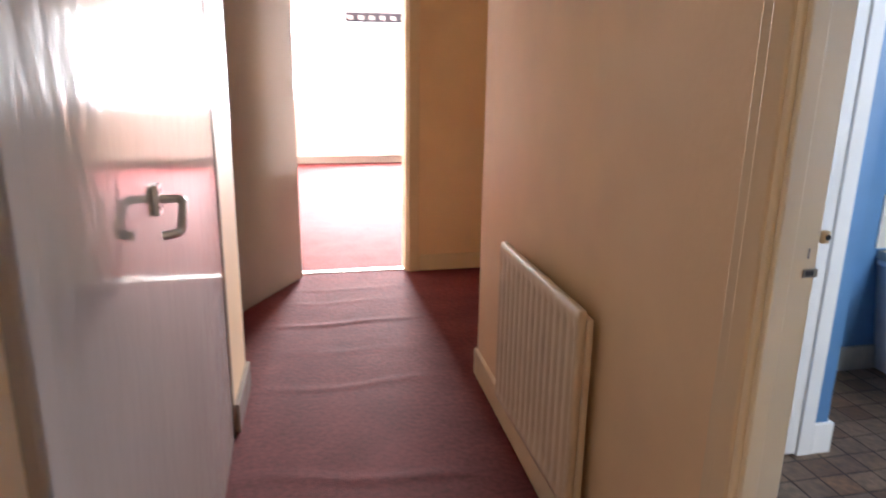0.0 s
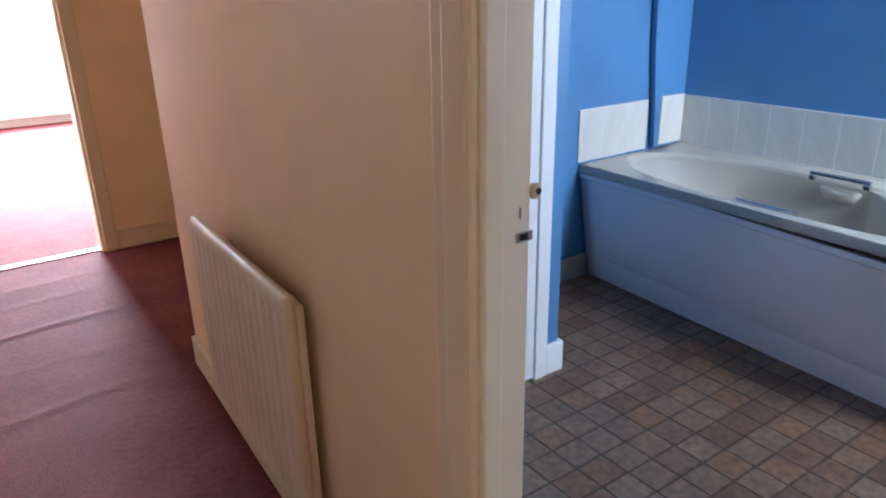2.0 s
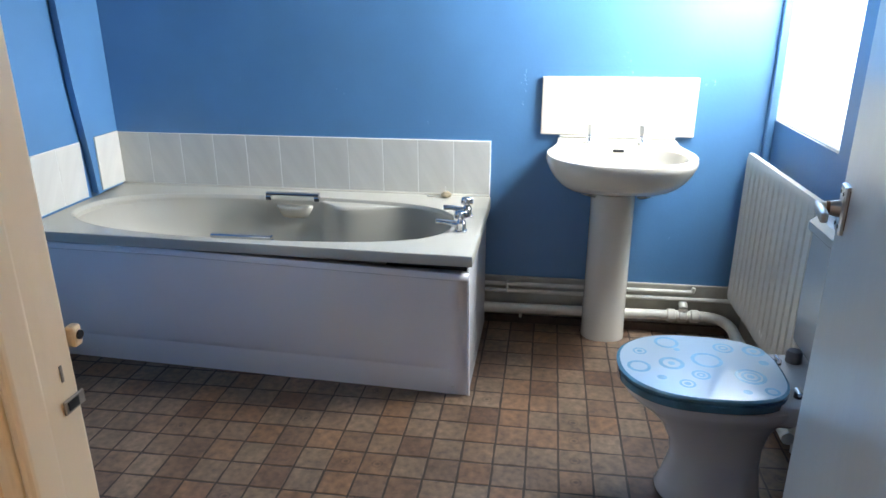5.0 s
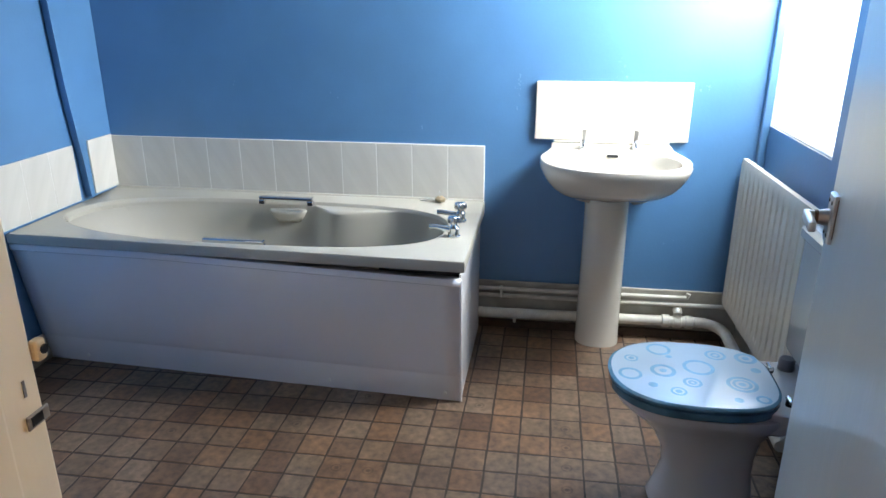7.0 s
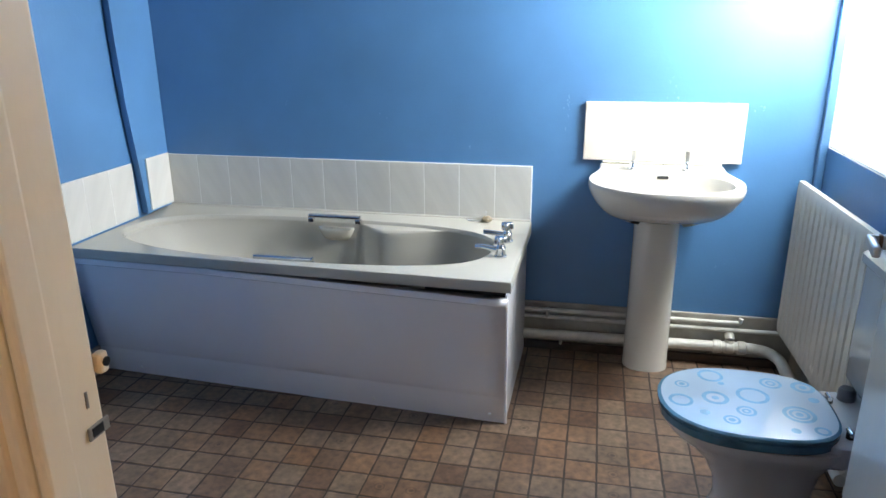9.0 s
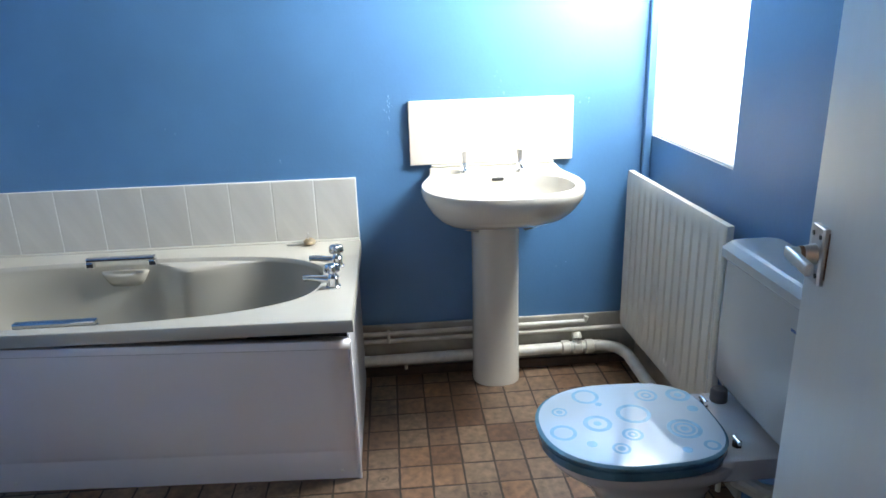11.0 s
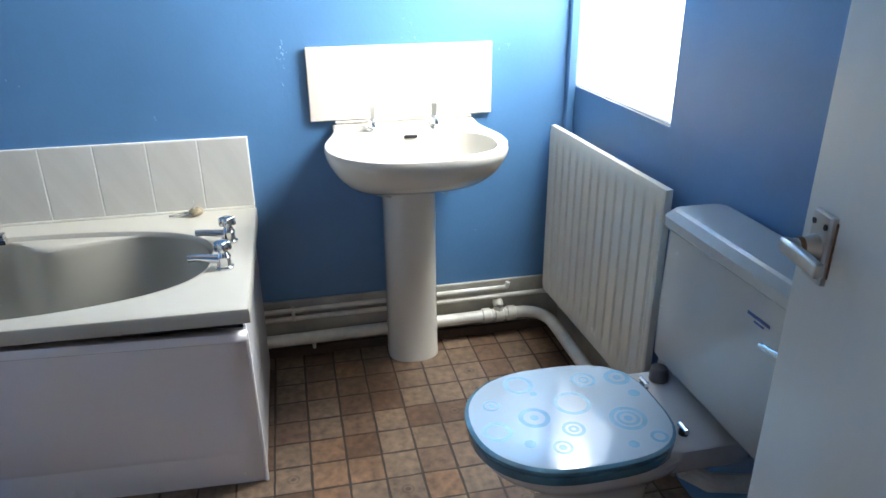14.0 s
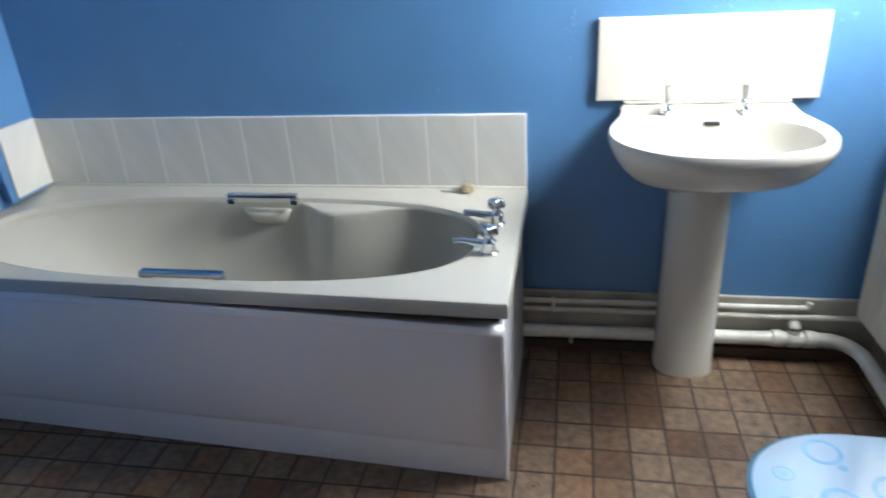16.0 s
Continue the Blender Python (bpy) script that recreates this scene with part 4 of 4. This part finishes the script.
autosmooth(part("seat", bm_loft([egg(0.608, 0.165, 0.182, 0.384), egg(0.614, 0.162, 0.187, 0.389), egg(0.614, 0.162, 0.187, 0.408), egg(0.608, 0.166, 0.182, 0.411)]), M_SEAT, wc, "teal blue resin toilet seat"), 50)
lid = autosmooth(part("lid", bm_loft([egg(0.612, 0.165, 0.185, 0.413), egg(0.618, 0.162, 0.19, 0.417), egg(0.618, 0.162, 0.19, 0.424), egg(0.609, 0.168, 0.183, 0.4285)]), M_SEAT, wc, "glossy blue lid with printed rings"), 50)
bm = bm_loft([egg(0.6088, 0.169, 0.1828, 0.4286), egg(0.600, 0.175, 0.175, 0.4300)])
autosmooth(part("lid_top", bm, M_LID, lid, "pale blue glossy top"), 60)


def lid_ring(x, y, r, w):
    bm = bmesh.new()
    n = 36
    k0 = max(0.0, r - 1.3 * w)
    a0 = [bm.verts.new((x + r * math.cos(2 * math.pi * i / n), y + r * math.sin(2 * math.pi * i / n), 0.4303)) for i in range(n)]
    if k0 > 0.001:
        a1 = [bm.verts.new((x + k0 * math.cos(2 * math.pi * i / n), y + k0 * math.sin(2 * math.pi * i / n), 0.4303)) for i in range(n)]
        for i in range(n):
            bm.faces.new((a0[i], a0[(i + 1) % n], a1[(i + 1) % n], a1[i]))
    else:
        bm.faces.new(a0)
    return part("ring", bm, M_RINGS, lid)


for x, y, r, w in ((2.612, 0.462, 0.036, 0.007), (2.57, 0.438, 0.009, 0.009), (2.545, 0.548, 0.020, 0.004), (2.545, 0.548, 0.008, 0.008), (2.482, 0.466, 0.036, 0.009), (2.482, 0.466, 0.010, 0.010),
                   (2.452, 0.560, 0.033, 0.007), (2.398, 0.504, 0.013, 0.013), (2.515, 0.363, 0.044, 0.008), (2.425, 0.395, 0.026, 0.006), (2.425, 0.395, 0.012, 0.005), (2.372, 0.440, 0.022, 0.005),
                   (2.372, 0.440, 0.009, 0.009), (2.598, 0.300, 0.030, 0.006), (2.598, 0.300, 0.014, 0.005), (2.590, 0.216, 0.032, 0.009), (2.590, 0.216, 0.010, 0.010), (2.434, 0.262, 0.042, 0.008),
                   (2.434, 0.262, 0.026, 0.006), (2.434, 0.262, 0.010, 0.010), (2.349, 0.290, 0.012, 0.012), (2.52, 0.205, 0.014, 0.014), (2.36, 0.225, 0.020, 0.006)):
    lid_ring(x, y, r, w)
for x in (TX - 0.10, TX + 0.085):
    h = part("hinge", bm_tube([(x - 0.016, 0.152, 0.419), (x + 0.016, 0.152, 0.419)], 0.0062, 12), M_CHROME, wc, "chrome seat hinge")
    part("hinge_post", bm_tube([(x, 0.150, 0.403), (x, 0.150, 0.416)], 0.011, 12), M_BLACK, h)
part("waste_outlet", bm_tube([(TX - 0.13, 0.16, 0.335), (TX - 0.15, 0.10, 0.30), (TX - 0.16, -0.02, 0.28)], 0.022, 12), M_PIPE, wc)

wc.location = (-0.015, -0.018, 0.004)
M_CIST = mat("grey_white_plastic", (0.48, 0.48, 0.455), 0.16, scale=3, vary=0.03, coat=0.2)
cist = empty("cistern", "white plastic cistern with a chrome lever above the pan", "cistern")


def rbox(x0, x1, y0, y1, z, rad, n=6):
    out = []
    for cx, cy, a0 in ((x1 - rad, y1 - rad, 0), (x0 + rad, y1 - rad, 90), (x0 + rad, y0 + rad, 180), (x1 - rad, y0 + rad, 270)):
        for k in range(n + 1):
            a = radians(a0 + 90 * k / n)
            out.append((cx + rad * math.cos(a), cy + rad * math.sin(a), z))
    return out


CX0, CX1 = 2.140, 2.642
autosmooth(part("tank", bm_loft([rbox(CX0 + 0.02, CX1 - 0.02, -0.066, 0.072, 0.452, 0.03), rbox(CX0 + 0.006, CX1 - 0.004, -0.066, 0.080, 0.466, 0.03), rbox(CX0 + 0.006, CX1 - 0.002, -0.066, 0.082, 0.60, 0.03),
                                 rbox(CX0 + 0.006, CX1 - 0.006, -0.066, 0.080, 0.80, 0.03)]), M_CIST, cist), 50)
autosmooth(part("lid", bm_loft([rbox(CX0 - 0.004, CX1 + 0.004, -0.067, 0.086, 0.801, 0.03), rbox(CX0 - 0.008, CX1 + 0.008, -0.067, 0.090, 0.806, 0.032), rbox(CX0 - 0.008, CX1 + 0.008, -0.067, 0.090, 0.828, 0.032),
                                rbox(CX0 + 0.010, CX1 - 0.010, -0.058, 0.078, 0.846, 0.03), rbox(CX0 + 0.02, CX1 - 0.02, -0.052, 0.070, 0.850, 0.03)]), M_CIST, cist), 20)
lv = part("lever", bm_tube(bend([(2.15, 0.079, 0.730), (2.15, 0.106, 0.730), (2.214, 0.112, 0.724)], 0.01), 0.006, 10), M_CHROME, cist, "chrome flush lever")
part("badge", bm_box(2.235, 2.302, 0.0806, 0.0818, 0.742, 0.748), M_NAVY, cist)
part("badge", bm_box(2.250, 2.280, 0.0806, 0.0818, 0.733, 0.737), M_NAVY, cist)
vc = empty("valve_cap", "grey ribbed plastic valve cap on the pan shelf", "valve cap")
bm = bm_loft([[(2.582 + r * math.cos(a) * (1 + 0.03 * (i % 2)), 0.080 + r * math.sin(a) * (1 + 0.03 * (i % 2)), z) for i, a in enumerate(2 * math.pi * k / 32 for k in range(32))]
              for z, r in ((0.40, 0.02), (0.404, 0.023), (0.435, 0.022), (0.442, 0.018))])
autosmooth(part("cap", bm, mat("grey_plastic", (0.11, 0.105, 0.115), 0.4, scale=20, vary=0.1), vc), 60)

# ---- living room blind ----
blind = empty("roller_blind", "grey roller blind with a dark scalloped hem", "blind")
M_CLOTH = mat("grey_blind_cloth", (0.52, 0.52, 0.54), 0.8, scale=60, vary=0.08)
M_HEM = mat("dark_hem_cloth", (0.03, 0.03, 0.045), 0.8, scale=40, vary=0.2)
part("cloth", bm_box(LW0 + 0.10, LW1 - 0.03, LY + 0.02, LY + 0.024, 1.93, 2.29), M_CLOTH, blind)
part("roller", bm_tube([(LW0 + 0.01, LY + 0.03, 2.302), (LW1 - 0.01, LY + 0.03, 2.302)], 0.02, 14), M_WTRIM, blind)
part("hem", bm_box(LW0 + 0.10, LW1 - 0.03, LY + 0.016, LY + 0.026, 1.808, 1.93), M_HEM, blind)
for k in range(6):
    x = LW0 + 0.17 + 0.140 * k
    part("hem_spot", bm_box(x - 0.032, x + 0.032, LY + 0.0125, LY + 0.0155, 1.846, 1.892, 0.001, 1), M_WTRIM, blind)

# ---- small wear on the bathroom wall ----
random.seed(7)
M_FLAKE = mat("bare_plaster_flake", (0.16, 0.30, 0.48), 0.8, scale=60, vary=0.2)
for cy, cz, n_f, sy, sz in ((0.93, 1.098, 16, 0.008, 0.035), (0.52, 1.155, 7, 0.012, 0.025), (0.19, 1.095, 4, 0.02, 0.02), (1.335, 0.944, 2, 0.02, 0.02), (2.196, 1.10, 2, 0.01, 0.01), (1.73, 1.04, 2, 0.03, 0.02), (0.262, 0.448, 2, 0.02, 0.02)):
    patch = empty("paint_flakes", "flaked paint showing bare plaster on the wall", "paint flakes", "wall damage")
    for _ in range(n_f):
        bm = bmesh.new()
        y, z, r = random.gauss(cy, sy), random.gauss(cz, sz), random.uniform(0.0015, 0.0045)
        lp = [(y + r * random.uniform(0.5, 1.2) * math.cos(a), z + r * random.uniform(0.6, 1.5) * math.sin(a)) for a in (2 * math.pi * k / 7 for k in range(7))]
        bm_loft([[(EAST - 0.0002, a, b) for a, b in lp], [(EAST - 0.0016, y + (a - y) * 0.8, z + (b - z) * 0.8) for a, b in lp]], bm=bm)
        part("flake", bm, M_FLAKE, patch)

# boxed corner strip beside the window
bm = bm_box(3.572, 3.5985, SOUTH, SOUTH + 0.03, 0.20, CEIL - 0.002, 0.003, 1)
tagged(link_bm("corner_strip", bm, M_BLUE), "blue painted corner batten beside the window", "batten", kind="structure")


# ---- vinyl floor pieces ----
def floor_tile_mat(name, random_from):
    m = bpy.data.materials.new(name)
    m.use_nodes = True
    N, L = m.node_tree.nodes, m.node_tree.links
    b = N["Principled BSDF"]
    src = N.new("ShaderNodeObjectInfo").outputs["Random"] if random_from == "object" else N.new("ShaderNodeNewGeometry").outputs["Random Per Island"]
    ramp = N.new("ShaderNodeValToRGB")
    cols = ((0.0, (0.120, 0.062, 0.034)), (0.25, (0.155, 0.095, 0.060)), (0.5, (0.200, 0.134, 0.088)), (0.72, (0.170, 0.110, 0.071)), (0.9, (0.205, 0.108, 0.055)), (1.0, (0.130, 0.075, 0.046)))
    while len(ramp.color_ramp.elements) < len(cols):
        ramp.color_ramp.elements.new(0.5)
    for e, (p, c) in zip(ramp.color_ramp.elements, cols):
        e.position, e.color = p, (*c, 1)
    L.new(src, ramp.inputs[0])
    tc = N.new("ShaderNodeNewGeometry")
    n1 = N.new("ShaderNodeTexNoise")
    n1.inputs["Scale"].default_value, n1.inputs["Detail"].default_value = 38, 7
    L.new(tc.outputs["Position"], n1.inputs["Vector"])
    n2 = N.new("ShaderNodeTexNoise")
    n2.inputs["Scale"].default_value, n2.inputs["Detail"].default_value = 5, 3
    L.new(tc.outputs["Position"], n2.inputs["Vector"])
    v = N.new("ShaderNodeMapRange")
    v.inputs[1].default_value, v.inputs[2].default_value, v.inputs[3].default_value, v.inputs[4].default_value = 0.3, 0.7, 0.60, 1.34
    L.new(n1.outputs["Fac"], v.inputs[0])
    v2 = N.new("ShaderNodeMapRange")
    v2.inputs[1].default_value, v2.inputs[2].default_value, v2.inputs[3].default_value, v2.inputs[4].default_value = 0.35, 0.65, 0.78, 1.15
    L.new(n2.outputs["Fac"], v2.inputs[0])
    mu = N.new("ShaderNodeMath")
    mu.operation = 'MULTIPLY'
    L.new(v.outputs[0], mu.inputs[0])
    L.new(v2.outputs[0], mu.inputs[1])
    val = mu.outputs[0]
    if random_from == "object":
        # a faded rosette in the middle of some tiles
        oc = N.new("ShaderNodeTexCoord")
        ln = N.new("ShaderNodeVectorMath")
        ln.operation = 'LENGTH'
        L.new(oc.outputs["Object"], ln.inputs[0])
        rr = N.new("ShaderNodeValToRGB")
        stops = ((0.0, 0.55), (0.006, 0.6), (0.009, 1.0), (0.013, 1.0), (0.016, 0.62), (0.020, 1.0))
        while len(rr.color_ramp.elements) < len(stops):
            rr.color_ramp.elements.new(0.5)
        for e, (p, c) in zip(rr.color_ramp.elements, stops):
            e.position, e.color = p * 20, (c, c, c, 1)
        sc = N.new("ShaderNodeMath")
        sc.operation = 'MULTIPLY'
        sc.inputs[1].default_value = 20
        L.new(ln.outputs["Value"], sc.inputs[0])
        L.new(sc.outputs[0], rr.inputs[0])
        wob = N.new("ShaderNodeMath")
        wob.operation = 'MULTIPLY'
        wob.inputs[1].default_value = 7.31
        L.new(src, wob.inputs[0])
        fr = N.new("ShaderNodeMath")
        fr.operation = 'FRACT'
        L.new(wob.outputs[0], fr.inputs[0])
        gt = N.new("ShaderNodeMath")
        gt.operation = 'GREATER_THAN'
        gt.inputs[1].default_value = 0.86
        L.new(fr.outputs[0], gt.inputs[0])
        mx = N.new("ShaderNodeMix")
        mx.data_type = 'FLOAT'
        mx.inputs[2].default_value = 1.0
        L.new(gt.outputs[0], mx.inputs[0])
        L.new(rr.outputs[0], mx.inputs[3])
        m2 = N.new("ShaderNodeMath")
        m2.operation = 'MULTIPLY'
        L.new(val, m2.inputs[0])
        L.new(mx.outputs[0], m2.inputs[1])
        val = m2.outputs[0]
    hs = N.new("ShaderNodeHueSaturation")
    L.new(ramp.outputs[0], hs.inputs["Color"])
    L.new(val, hs.inputs["Value"])
    L.new(hs.outputs[0], b.inputs["Base Color"])
    ro = N.new("ShaderNodeMapRange")
    ro.inputs[3].default_value, ro.inputs[4].default_value = 0.32, 0.6
    L.new(n1.outputs["Fac"], ro.inputs[0])
    L.new(ro.outputs[0], b.inputs["Roughness"])
    bp = N.new("ShaderNodeBump")
    bp.inputs["Strength"].default_value, bp.inputs["Distance"].default_value = 0.5, 0.002
    L.new(n1.outputs["Fac"], bp.inputs["Height"])
    L.new(bp.outputs[0], b.inputs["Normal"])
    return m


M_FT = floor_tile_mat("stone_effect_vinyl", "object")
M_FT2 = floor_tile_mat("stone_effect_vinyl_rest", "island")
PX, PY = 0.1092, 0.1056
GX, GY = 2.838, 0.745
random.seed(21)
shapes = []
for s in range(6):
    bm = bmesh.new()
    hx, hy = PX / 2 - 0.0036, PY / 2 - 0.0036
    lp = []
    for x, y in ((-hx, -hy), (-hx * 0.3, -hy), (hx * 0.35, -hy), (hx, -hy), (hx, 0), (hx, hy), (hx * 0.3, hy), (-hx * 0.3, hy), (-hx, hy), (-hx, 0)):
        lp.append((x + random.uniform(-0.0014, 0.0014), y + random.uniform(-0.0014, 0.0014)))
    bm_loft([[(x, y, 0.0002) for x, y in lp], [(x, y, 0.0008) for x, y in lp], [(x * 0.975, y * 0.975, 0.0013) for x, y in lp]], cap0=False, bm=bm)
    bmesh.ops.recalc_face_normals(bm, faces=bm.faces)
    me = bpy.data.meshes.new("floor_tile")
    bm.to_mesh(me)
    bm.free()
    me.materials.append(M_FT)
    shapes.append(me)
rest = bmesh.new()
cells = []
for i in range(-17, 8):
    for j in range(-9, 21):
        x, y = GX + (i + 0.5) * PX, GY + (j + 0.5) * PY
        if x - PX / 2 < 1.118 or x > EAST or y < SOUTH or y > NORTH:
            continue
        if x < 1.135 and not DOOR_S < y < DOOR_N:
            continue
        if x < 2.2 and y > 2.31:
            continue
        if x > 3.05 and y > 1.15:
            continue
        cells.append((x, y))
near = sorted(cells, key=lambda c: (c[0] - 2.65) ** 2 + ((c[1] - 1.1) * 0.9) ** 2)[:300]
near_set = set(near)
for x, y in cells:
    if (x, y) in near_set:
        ob = new("floor_tile", shapes[random.randrange(6)])
        ob.parent = floor_bath
        ob.matrix_local = pose(x, y, 0, 0, 0, 180 * random.randrange(2))
    else:
        hx, hy = PX / 2 - 0.0036, PY / 2 - 0.0036
        lp = [(x - hx, y - hy), (x + hx, y - hy), (x + hx, y + hy), (x - hx, y + hy)]
        bm_loft([[(a, b, 0.0002) for a, b in lp], [(x + (a - x) * 0.98, y + (b - y) * 0.98, 0.0013) for a, b in lp]], cap0=False, bm=rest)
tagged(link_bm("floor_tile_rest", rest, M_FT2, floor_bath), kind="stuff")
